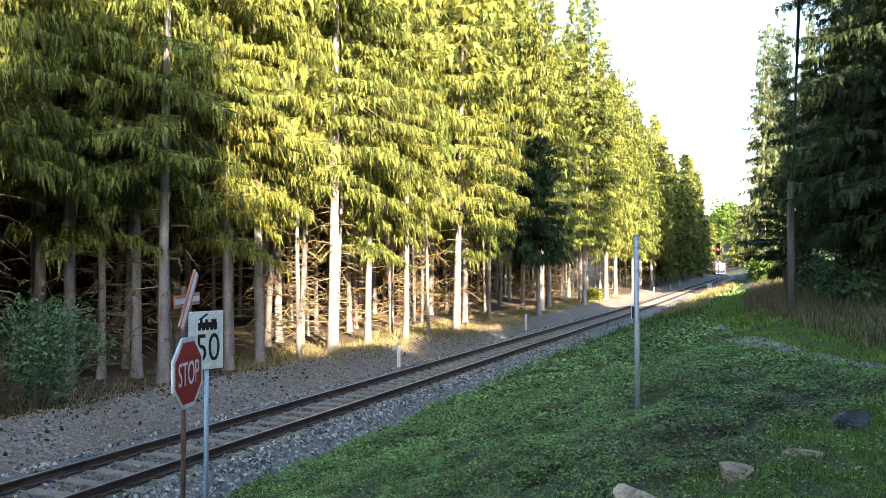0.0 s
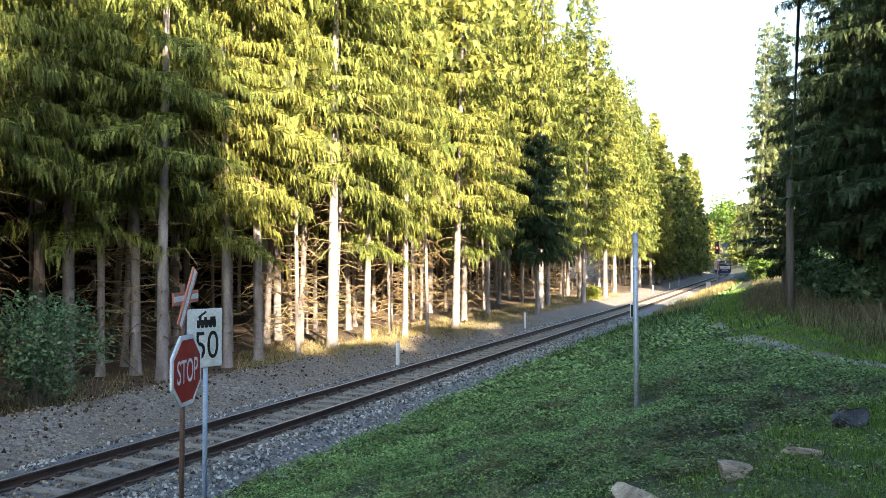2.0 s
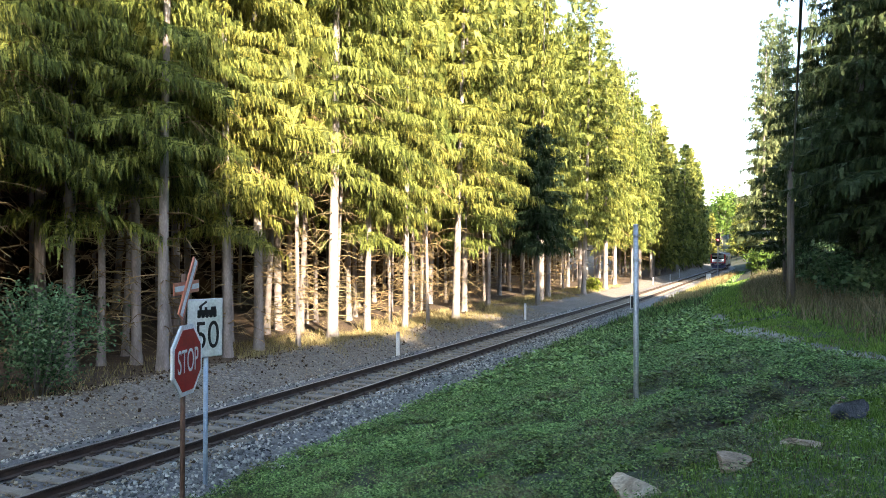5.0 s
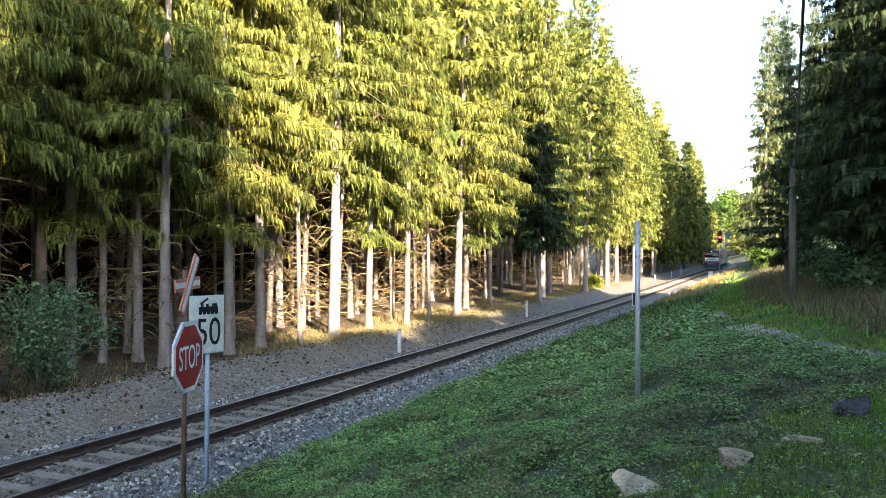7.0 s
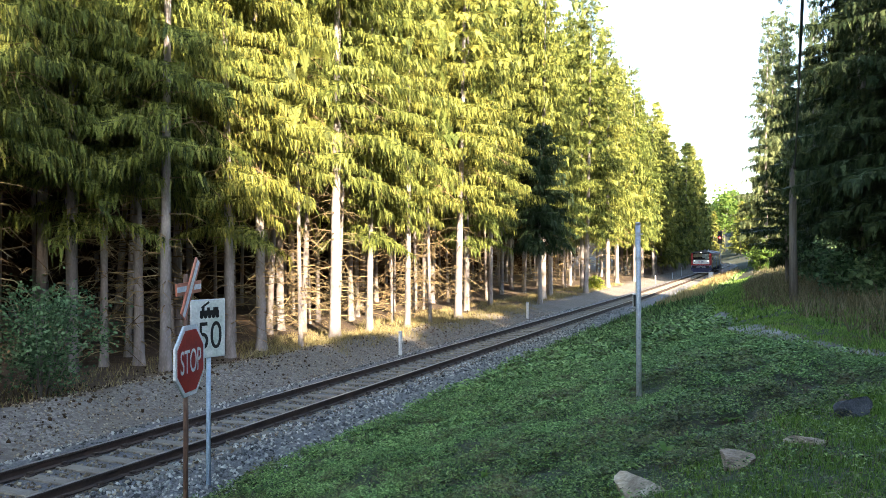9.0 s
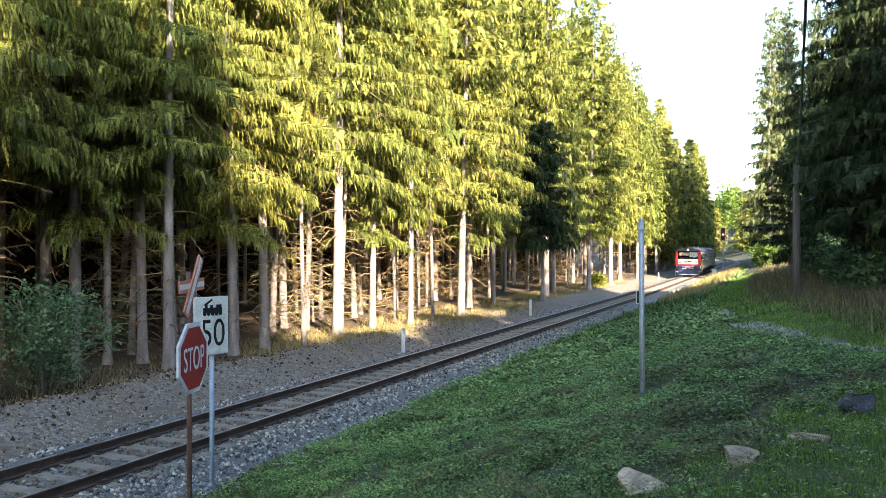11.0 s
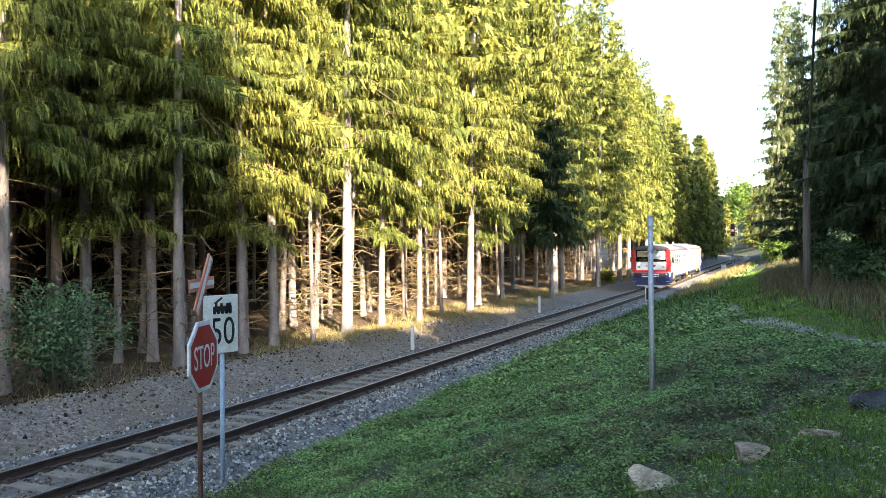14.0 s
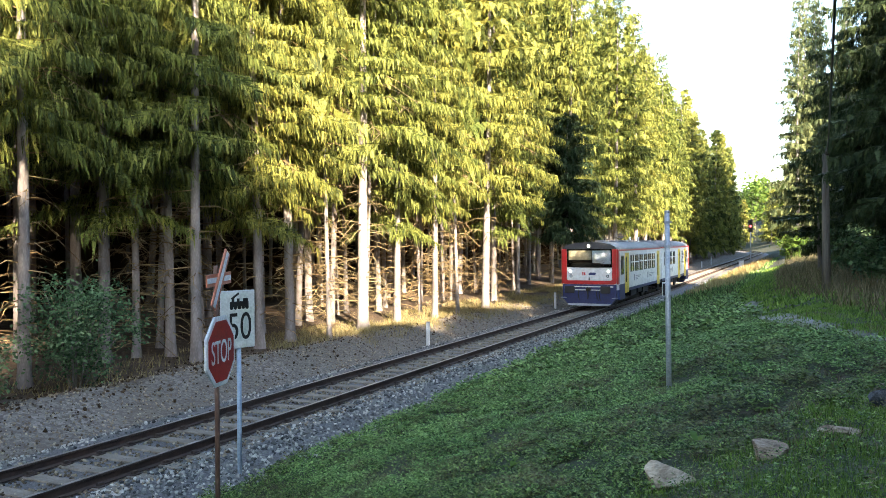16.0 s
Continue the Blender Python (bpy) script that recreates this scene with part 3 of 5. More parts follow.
def forest():
    rng = random.Random(9)
    # front row along the line: s, d, girth, height
    row = [(0.5, -7.0, 0.85, 1), (3.6, -6.8, 0.85, 1), (7.2, -7.2, 0.9, 1), (9.7, -6.9, 0.9, 1), (12.7, -8.1, 1.0, 1.02), (14.4, -7.3, 0.9, 0.98), (14.2, -5.9, 0.95, 1), (17.2, -6.25, 0.95, 0.97),
           (18.8, -6.3, 1.0, 1.03), (22.2, -5.5, 1.25, 1.05), (25.5, -6.0, 0.9, 1), (27.2, -5.0, 0.8, 0.95), (32.7, -5.0, 1.2, 1.05), (36.8, -6.4, 1.0, 1.0), (41.0, -6.6, 0.85, 1.0), (49.0, -5.6, 0.95, 1.02),
           (52.5, -6.2, 0.95, 0.98), (58.0, -4.7, 1.2, 0.97), (62.5, -6.2, 0.95, 0.95), (67.1, -4.8, 1.15, 0.97), (74.5, -5.4, 1.1, 0.94), (81.9, -4.8, 1.15, 0.94), (88, -5.8, 1.1, 0.92),
           (94, -6.0, 1.1, 0.9), (100, -5.4, 1.1, 0.9), (106, -6.0, 1.1, 0.88)]
    for i, (s, d, g, h) in enumerate(row):
        plant(EDGE[i % 3] if s < 42 or s == 58.0 else MID[i % 2], s, d, h * rng.uniform(0.98, 1.02), g, rng, 0.9)
    plant(DARK, 45.0, -4.5, 1.0, 1.0, rng)
    plant(YOUNG, 38.0, 10.9, 1.0, 1.0, rng)
    for s, d in ((19.8, -5.3), (29.3, -4.9), (23.4, -6.2), (28.2, -6.4), (30.6, -6.6)):
        plant(THIN[rng.randrange(2)], s, d, 1.0, 0.8, rng, 1.5)
    for s in np.arange(-22, -1, 4.0):
        plant(BACK[rng.randrange(2)], s, -6.8 + rng.uniform(-0.8, 0.8), 1, 1, rng)
    for s in np.arange(-8, 112, 5.3):
        plant(BACK[rng.randrange(2)], s + rng.uniform(-1, 1), -9.4 + rng.uniform(-1, 1), rng.uniform(0.95, 1.15), 0.95, rng)
    # inner forest
    for d in (-12, -15, -18.5):
        s = -30 + rng.uniform(0, 3)
        while s < 100:
            plant(DEEP[rng.randrange(3)], s, d + rng.uniform(-1.3, 1.3), rng.uniform(0.9, 1.2), rng.uniform(0.7, 1.4), rng, 2.5)
            s += rng.uniform(2.6, 4.4)
    # thin trees crowded just behind the front row
    for s in (2.2, 5.2, 8.8, 11.2, 13.6, 15.0, 17.0, 19.4, 21.8, 23.0, 25.6, 26.4, 28.4, 29.6, 30.6, 32.8, 35.2, 36.3, 38.6, 40.4, 42.5, 45.0, 53.5, 58.5, 63.5, 69.0):
        plant(THIN[rng.randrange(2)], s, -7.6 - 2.6 * rng.random(), rng.uniform(0.9, 1.1), rng.uniform(0.8, 1.25), rng, 2.2)
    # row further along, lower towards the bend
    for d in (-6.8, -12):
        for s in np.arange(111, 290, 5.6):
            plant(FAR[rng.randrange(2)], s + rng.uniform(-1.5, 1.5), d + rng.uniform(-1, 1), rng.uniform(0.85, 1.1), 1.1, rng)
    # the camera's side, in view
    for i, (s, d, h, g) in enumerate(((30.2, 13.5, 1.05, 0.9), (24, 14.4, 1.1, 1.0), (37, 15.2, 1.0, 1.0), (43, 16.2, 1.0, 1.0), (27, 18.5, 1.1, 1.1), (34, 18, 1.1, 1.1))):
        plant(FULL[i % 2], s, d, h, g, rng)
    # back trees, mostly hidden, made taller to shade the row opposite
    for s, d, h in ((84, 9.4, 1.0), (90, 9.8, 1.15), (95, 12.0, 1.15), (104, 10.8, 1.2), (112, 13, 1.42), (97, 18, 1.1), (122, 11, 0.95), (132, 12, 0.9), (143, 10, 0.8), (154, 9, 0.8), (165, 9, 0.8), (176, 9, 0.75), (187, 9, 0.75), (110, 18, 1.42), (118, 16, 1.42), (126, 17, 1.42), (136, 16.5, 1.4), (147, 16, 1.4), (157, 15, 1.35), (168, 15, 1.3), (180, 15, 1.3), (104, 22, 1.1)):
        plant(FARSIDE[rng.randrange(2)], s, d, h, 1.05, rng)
    # hidden row added to keep the sun off the far forest edge
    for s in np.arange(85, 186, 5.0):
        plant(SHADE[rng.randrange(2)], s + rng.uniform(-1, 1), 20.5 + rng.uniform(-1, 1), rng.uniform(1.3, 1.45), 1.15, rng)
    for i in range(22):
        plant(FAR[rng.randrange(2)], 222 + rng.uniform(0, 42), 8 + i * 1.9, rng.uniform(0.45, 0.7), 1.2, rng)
    # behind the camera: unseen wood added to shade the bank
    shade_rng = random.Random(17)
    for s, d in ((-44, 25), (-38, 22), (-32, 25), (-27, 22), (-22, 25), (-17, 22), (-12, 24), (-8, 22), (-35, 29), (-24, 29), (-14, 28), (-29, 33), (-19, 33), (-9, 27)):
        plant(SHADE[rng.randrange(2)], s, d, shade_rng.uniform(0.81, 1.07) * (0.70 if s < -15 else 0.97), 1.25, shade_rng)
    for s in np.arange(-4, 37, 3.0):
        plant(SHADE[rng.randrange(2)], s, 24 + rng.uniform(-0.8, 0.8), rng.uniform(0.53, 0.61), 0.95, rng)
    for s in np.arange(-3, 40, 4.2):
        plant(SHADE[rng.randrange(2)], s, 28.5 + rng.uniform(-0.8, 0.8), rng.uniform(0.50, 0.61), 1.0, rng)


forest()


def sprays(rng, n, place, size, narrow, hang):
    """n loose quads about places drawn by place()."""
    p = np.array([place() for _ in range(n)], np.float32)
    a = rng.normal(size=(n, 3)).astype(np.float32)
    a[:, 2] = a[:, 2] * 0.5 - hang
    a /= np.linalg.norm(a, axis=1, keepdims=True)
    b = np.cross(a, rng.normal(size=(n, 3))).astype(np.float32)
    b /= np.linalg.norm(b, axis=1, keepdims=True)
    ln = (size * rng.uniform(0.6, 1.4, (n, 1))).astype(np.float32)
    wd = ln * narrow * rng.uniform(0.7, 1.3, (n, 1)).astype(np.float32)
    v = np.stack([p, p + a * ln * 0.5 + b * wd, p + a * ln, p + a * ln * 0.5 - b * wd], 1).reshape(-1, 3)
    return v, np.arange(4 * n).reshape(-1, 4)


def inner_thicket():
    """Dark-coloured twigs that paint the forest's shaded depth behind the trunks that can be told apart."""
    r, rng = random.Random(4), np.random.default_rng(4)

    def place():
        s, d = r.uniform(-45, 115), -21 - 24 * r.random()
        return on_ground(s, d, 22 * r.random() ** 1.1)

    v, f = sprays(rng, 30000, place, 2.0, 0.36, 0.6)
    tagged(new("forest_depth", soup("forest_depth", v, f, M_DEPTH_SHADE)), "dense dead twigs and boughs deep inside the forest, coloured dark for its shade", "forest", kind="stuff")
    g = Mesh()
    for _ in range(120):
        s, d = r.uniform(-40, 110), -20 - 12 * r.random()
        p = on_ground(s, d)
        g.tube([p, p + Vector((r.uniform(-0.4, 0.4), r.uniform(-0.4, 0.4), 14))], [r.uniform(0.09, 0.17), 0.08], 6, cap=False)
    tagged(new("forest_trunks", g.data("forest_trunks", M_BARK, smooth_faces=True)), "slender grey trunks far inside the forest", "forest", kind="stuff")


inner_thicket()


# ---- shrubs and broadleaf trees ----
def shrub(name, s, d, wide, tall, leaves, size, material, label, seed, category="shrub", trunk=0.0):
    """Stems that fork upwards, with single leaves round their ends in uneven clumps."""
    r, rng = random.Random(seed), np.random.default_rng(seed)
    p = on_ground(s, d)
    ob = thing(name, pose(p.x, p.y, p.z), label, category)
    g, tips = Mesh(), []
    if trunk:
        g.tube([(0, 0, -0.3), (0.1, 0, tall * 0.3), (0, 0.1, tall * 0.7)], [trunk, trunk * 0.75, trunk * 0.35], 9)
    for _ in range(14 if not trunk else 26):
        w = r.uniform(0, 6.283)
        z0 = 0 if not trunk else tall * r.uniform(0.18, 0.65)
        top = r.uniform(0.45, 1.0) if not trunk else min(1, z0 / tall + r.uniform(0.1, 0.45))
        reach = wide * 0.5 * r.uniform(0.25, 1.0) * (1.15 - 0.55 * max(0, top - 0.4))
        a = Vector((0.15 * math.cos(w), 0.15 * math.sin(w), z0 - (0.1 if not trunk else 0)))
        b = Vector((reach * 0.5 * math.cos(w), reach * 0.5 * math.sin(w), z0 + (tall * top - z0) * 0.6))
        c = Vector((reach * math.cos(w), reach * math.sin(w), tall * top))
        q = 0.018 if not trunk else trunk * 0.3
        g.tube([a, b, c], [q, q * 0.7, q * 0.3], 5)
        for k in range(7):
            m = b.lerp(c, k / 6) if k > 1 else a.lerp(b, 0.6 + 0.2 * k)
            tips.append(m + Vector((r.gauss(0, 1), r.gauss(0, 1), r.gauss(0, 0.7))) * wide * 0.085)
    part("stem", g, M_BARK, ob, smooth_faces=True)

    def place():
        t = r.choice(tips)
        q = wide * 0.085
        return (t.x + r.gauss(0, q), t.y + r.gauss(0, q), max(0.05, t.z + r.gauss(0, q * 0.75)))

    v, f = sprays(rng, leaves, place, size, 0.32, 0.15)
    tagged(part("foliage", soup("foliage", v, f, material), None, ob), kind="stuff")
    return ob


shrub("shrub", 10.2, -5.6, 3.2, 2.5, 6500, 0.085, M_LEAF_SHADE, "green leafy shrub at the shaded forest edge", 1)
shrub("shrub", 7.6, -5.4, 2.3, 1.4, 3600, 0.085, M_LEAF_SHADE, "low green shrub at the shaded forest edge", 2)
shrub("shrub", 66, 9.2, 2.6, 2.3, 2400, 0.22, M_LEAF, "bright sunlit leafy bush beside the grassy path", 3)
for k, (s, d, w, h) in enumerate(((27.5, 12.6, 2.2, 1.5), (30.5, 13.0, 2.6, 1.8), (24.5, 13.4, 2.2, 1.4), (34.5, 12.4, 2.4, 1.7), (42, 12.0, 3, 2.2), (49, 12.4, 3.2, 2.5), (56, 12.6, 3.4, 2.8))):
    shrub("shrub", s, d, w, h, 2200, 0.15, M_LEAF_SHADE, "shrub under the spruces, shade put into its leaf colour", 20 + k)
shrub("shrub", 63, -5.2, 2.0, 1.2, 1500, 0.18, M_LEAF_LIGHT, "small sunlit bush at the forest edge", 10)


def far_wood():
    r = random.Random(12)
    for i in range(26):
        s, d = 272 + r.uniform(0, 75), -40 + i * 3.9
        shrub("broadleaf_tree", s, d, r.uniform(10, 15), r.uniform(14, 24), 1500, 1.2, M_LEAF, "leafy tree of the wood that closes the view", 40 + i, "tree", 0.2)


far_wood()


# ---- grass, weeds, loose stones ----
def blades(rng, pts, height, width, lean, droop=0.5):
    """Upright tapering blades at the given ground places."""
    n = len(pts)
    p = np.asarray(pts, np.float32)
    w = rng.uniform(0, 6.283, n)
    lump = np.array([0.75 + 0.9 * noise.noise((q[0] * 2.1, q[1] * 2.1, 3.0)) + 0.5 * noise.noise((q[0] * 6, q[1] * 6, 5.0)) for q in pts])
    h = height * rng.uniform(0.5, 1.3, n) * np.clip(lump, 0.3, 2.0)
    ax = np.stack([np.cos(w), np.sin(w), np.zeros(n)], 1) * (width * rng.uniform(0.7, 1.3, n))[:, None]
    t = rng.uniform(0, 6.283, n)
    ln = lean * rng.uniform(0.1, 1.0, n) * h
    tip = np.stack([np.cos(t) * ln, np.sin(t) * ln, h * (1 - droop * 0.3 * rng.uniform(0, 1, n))], 1)
    base = p - np.array([0, 0, 0.02])
    v = np.stack([base + ax * 0.6, p + tip, base - ax * 0.6], 1).reshape(-1, 3)
    return v, np.arange(3 * n).reshape(-1, 3)


def scatter(r, n, s0, s1, d0, d1, keep=lambda s, d, p: True):
    out = []
    while len(out) < n:
        s, d = r.uniform(s0, s1), r.uniform(d0, d1)
        if keep(s, d, T(s, d)):
            out.append(on_ground(s, d))
    return out


def patchy(p, k, cut):
    return noise.noise((p.x * k, p.y * k, 2.0)) > cut


def herbs(rng, pts, tall, leaf, per=6):
    """Low plants: flat leaves spread round short stalks."""
    p = np.repeat(np.asarray(pts, np.float32), per, 0)
    n = len(p)
    lump = np.repeat([np.clip(0.8 + 0.9 * noise.noise((q[0] * 1.6, q[1] * 1.6, 3.0)) + 0.6 * noise.noise((q[0] * 5, q[1] * 5, 5.0)), 0.2, 2.0) for q in pts], per)
    w = rng.uniform(0, 6.283, n)
    out = np.stack([np.cos(w), np.sin(w), np.zeros(n)], 1)
    across = np.stack([-np.sin(w), np.cos(w), rng.uniform(-0.4, 0.4, n)], 1)
    ln = leaf * rng.uniform(0.55, 1.35, n) * (0.7 + 0.3 * lump)
    base = p + out * (leaf * rng.uniform(0.0, 0.9, n))[:, None]
    base[:, 2] += tall * lump * rng.uniform(0.1, 1.0, n)
    fall = np.stack([np.zeros(n), np.zeros(n), rng.uniform(-0.5, 0.7, n)], 1)
    tip = base + (out + fall) * ln[:, None]
    half = across * (ln * rng.uniform(0.25, 0.5, n))[:, None]
    v = np.stack([base, tip + half, tip - half], 1).reshape(-1, 3)
    return v, np.arange(3 * n).reshape(-1, 3)


def mown(s, d):
    """1 on the short grass beside the path and round the rocks, 0 on the herb bank."""
    e = 0.35 * noise.noise((s * 0.8, d * 0.8, 4.4))
    if s < 10.5:
        return 0.85 * smooth(-0.2, 0.6, d + e - (9.75 + 0.6 * (s - 6.3)))
    return smooth(-0.2, 0.5, d + e - lin(s, PATH_LINE) + 0.75 - 0.3 * smooth(14, 20, s))


def meadow():
    r, rng = random.Random(21), np.random.default_rng(21)

    def in_view(p):
        return p.y > 1.35 * abs(p.x)

    def bank(lo, hi):
        return lambda s, d, p: lo < math.hypot(p.x, p.y) < hi and in_view(p) and mown(s, d) < r.random() and (d > 2.75 or r.random() < 2.2 * (d - 2.2)) and (patchy(p, 1.5, -0.3) or r.random() < 0.2) and ditch(s, d) < 0.35 + 0.4 * r.random()

    groups = {"herbs": ([], []), "clover": ([], [])}
    for lo, hi, n, h, leaf in ((4, 8, 19000, 0.12, 0.026), (8, 12.5, 26000, 0.13, 0.031), (12.5, 20, 19000, 0.15, 0.046), (20, 38, 9000, 0.22, 0.10)):
        pts = scatter(r, n, max(-2, lo - 5), hi + 4, 2.25, 17, bank(lo, hi))
        # dark broad herbs grow low on the bank, pale clover towards the path and the bend
        pale = [noise.noise((p[0] * 0.45, p[1] * 0.45, 6.0)) + 0.14 * (p[1] - 10.8) + 0.3 * noise.noise((p[0] * 2.2, p[1] * 2.2, 1.0)) > 0 for p in pts]
        for kind, want in (("herbs", False), ("clover", True)):
            some = [p for p, q in zip(pts, pale) if q == want]
            if some:
                v, f = herbs(rng, some, h, leaf)
                vs, fs = groups[kind]
                fs.append(f + sum(len(q) for q in vs))
                vs.append(v)
    vs, fs = groups["clover"]
    k = sum(len(q) for q in vs)
    v, f = blades(rng, scatter(r, 11000, 33, 110, 2.4, 8.2, lambda s, d, p: mown(s, d) < 0.5), 0.28, 0.13, 0.7)
    vs.append(v), fs.append(f + k)
    tagged(new("clover", soup("clover", np.concatenate(vs), np.concatenate(fs), M_CLOVER)), "pale low clover covering the top of the bank", "grass", kind="stuff")
    vs, fs = groups["herbs"]
    tagged(new("meadow", soup("meadow", np.concatenate(vs), np.concatenate(fs), M_GRASS)), "dark broad-leaved herbs covering the bank", "grass", kind="stuff")
    # short grass beside the path and round the rocks
    vs, fs, k = [], [], 0
    for lo, hi, n, h, w in ((4, 8, 42000, 0.055, 0.008), (8, 13, 36000, 0.06, 0.012), (13, 22, 24000, 0.07, 0.022), (22, 75, 18000, 0.12, 0.07)):
        def keep(s, d, p):
            bare = s < 26 and abs(d - lin(s, PATH_LINE)) < 0.34 and noise.noise((p.x * 0.7, p.y * 0.7, 9.0)) > -0.2
            return lo < math.hypot(p.x, p.y) < hi and in_view(p) and mown(s, d) > r.random() and (not bare or r.random() < 0.2) and d < lin(s, PATH_LINE) + 3.4
        v, f = blades(rng, scatter(r, n, max(0, lo - 5), hi + 3, 6, 16, keep), h, w, 0.9)
        vs.append(v), fs.append(f + k)
        k += len(v)
    tagged(new("mown_grass", soup("mown_grass", np.concatenate(vs), np.concatenate(fs), M_MOWN)), "short yellow-green grass along the trodden path", "grass", kind="stuff")
    # dry tufts in the turf
    v, f = blades(rng, scatter(r, 9000, 0, 30, 4, 15, lambda s, d, p: patchy(p, 0.9, 0.25) and p.y > 3.5), 0.10, 0.016, 1.1)
    tagged(new("dry_tufts", soup("dry_tufts", v, f, M_WEED)), "brown withered tufts between the herbs", "grass", kind="stuff")
    # lit straw along the forest edge
    v, f = blades(rng, scatter(r, 20000, 9, 75, -7.6, -4.4, lambda s, d, p: patchy(p, 0.35, -0.2) and r.random() < (smooth(4.3, 5.6, -d) + 0.15) * (0.25 + 0.75 * smooth(14, 20, s))), 0.30, 0.020, 0.8)
    v2, f2 = blades(rng, scatter(r, 7000, 20, 42, -5.6, -3.2, lambda s, d, p: patchy(p, 0.6, -0.1) and r.random() < smooth(3.1, 4.2, -d)), 0.30, 0.014, 0.8)
    f, v = np.concatenate([f, f2 + len(v)]), np.concatenate([v, v2])
    tagged(new("straw_grass", soup("straw_grass", v, f, M_STRAW)), "dry golden grass along the foot of the forest", "grass", kind="stuff")
    v, f = blades(rng, scatter(r, 6500, 44, 100, 3.0, 6.2, lambda s, d, p: patchy(p, 0.2, -0.05)), 0.72, 0.04, 0.5)
    tagged(new("tall_grass", soup("tall_grass", v, f, M_STRAW)), "tall pale flowering grass beside the ballast", "grass", kind="stuff")
    v, f = blades(rng, scatter(r, 17000, 13, 66, 8.4, 15.0, lambda s, d, p: d - lin(s, PATH_LINE) > 1.45 + 0.6 * noise.noise((s * 0.4, d, 1))), 0.6, 0.024, 0.8)
    tagged(new("tall_weeds", soup("tall_weeds", v, f, M_WEED)), "tall seeding weeds in front of the spruces", "grass", kind="stuff")
    v, f = blades(rng, scatter(r, 5500, 24, 60, 2.6, 7.2, lambda s, d, p: patchy(p, 0.28, 0.0) and mown(s, d) < 0.3), 0.42, 0.05, 0.9)
    tagged(new("verge_weeds", soup("verge_weeds", v, f, M_GRASS)), "rank green weeds at the edge of the ballast", "grass", kind="stuff")


meadow()


M_BLACK_LITTER = leafy("cones_and_clods", (0.02, 0.014, 0.01), (0.045, 0.033, 0.025), (0.09, 0.07, 0.055), 0.0, 0.95)


def loose_stones():
    r, rng = random.Random(31), np.random.default_rng(31)
    base = np.array([(1, 0, 0), (-1, 0, 0), (0, 1, 0), (0, -1, 0), (0, 0, 1), (0, 0, -1)], np.float32)
    tri = np.array([(0, 2, 4), (2, 1, 4), (1, 3, 4), (3, 0, 4), (2, 0, 5), (1, 2, 5), (3, 1, 5), (0, 3, 5)])

    def heap(name, pts, size, material, label):
        n = len(pts)
        p = np.asarray(pts, np.float32)
        q = rng.normal(size=(n, 4))
        q /= np.linalg.norm(q, axis=1, keepdims=True)
        w, x, y, z = q.T
        rot = np.stack([1 - 2 * (y * y + z * z), 2 * (x * y - z * w), 2 * (x * z + y * w), 2 * (x * y + z * w), 1 - 2 * (x * x + z * z), 2 * (y * z - x * w),
                        2 * (x * z - y * w), 2 * (y * z + x * w), 1 - 2 * (x * x + y * y)], 1).reshape(n, 3, 3)
        b = base[None] * rng.uniform(0.55, 1.3, (n, 6, 1)) + rng.normal(0, 0.15, (n, 6, 3))
        v = np.einsum("nij,nkj->nki", rot, b) * (size * rng.uniform(0.6, 1.4, (n, 1, 1))) + p[:, None]
        f = tri[None] + 6 * np.arange(n)[:, None, None]
        tagged(new(name, soup(name, v.reshape(-1, 3), f.reshape(-1, 3), material)), label, "stones", kind="stuff")

    def bed_z(d):
        return lin(abs(d), [(0, -0.2), (1.65, -0.19), (2.35, -0.36), (3.0, -0.52)])

    def along(n, d0, d1, s1=46, power=1.6):
        out = []
        for _ in range(n):
            s, d = 1.5 + (s1 - 1.5) * r.random() ** power, r.uniform(d0, d1)
            out.append(T(s, d, max(bed_z(d), lin(d, PROFILE)) + 0.005))
        return out

    heap("ballast_stones", along(13000, 0.95, 2.9) + along(3000, -2.7, -0.95), 0.038, M_STONE, "loose grey crushed stones of the railway ballast")
    heap("rusty_ballast_stones", along(4500, -0.68, 0.68) + along(2200, 0.8, 1.4) + along(1500, -1.4, -0.8), 0.032, M_STONE_RUST, "rust-brown stones between the rails")
    out = []
    for _ in range(8200):
        s, d = 3 + 40 * r.random() ** 1.5, r.uniform(-5.4, -2.6)
        out.append(on_ground(s, d, 0.005))
    heap("verge_gravel", out, 0.027, M_STONE_RUST, "scattered gravel on the earth beside the line")
    out = []
    for _ in range(1100):
        s, d = 3 + 34 * r.random() ** 1.3, -4.9 + 0.9 * r.gauss(0, 1)
        if d < -2.7:
            out.append(on_ground(s, d, 0.01))
    heap("forest_litter", out, 0.045, M_BLACK_LITTER, "dark cones and clods scattered over the bank")


loose_stones()


# ---- signs, posts, signal ----
def face(x, y, az_deg, z=0.0):
    """A pose whose local +x runs towards az_deg (clockwise from +y) and whose front is local -y."""
    return pose(x, y, z, 0, 0, 90 - az_deg)


def foot(x, y):
    """Ground height under a world place."""
    p = Vector((x, y, 0))
    s = (p.dot(U) - SKEW * p.dot(N)) / STRETCH
    return ground_z(s, D0 + curve_off(s) - p.dot(N)) + rail_z(s)


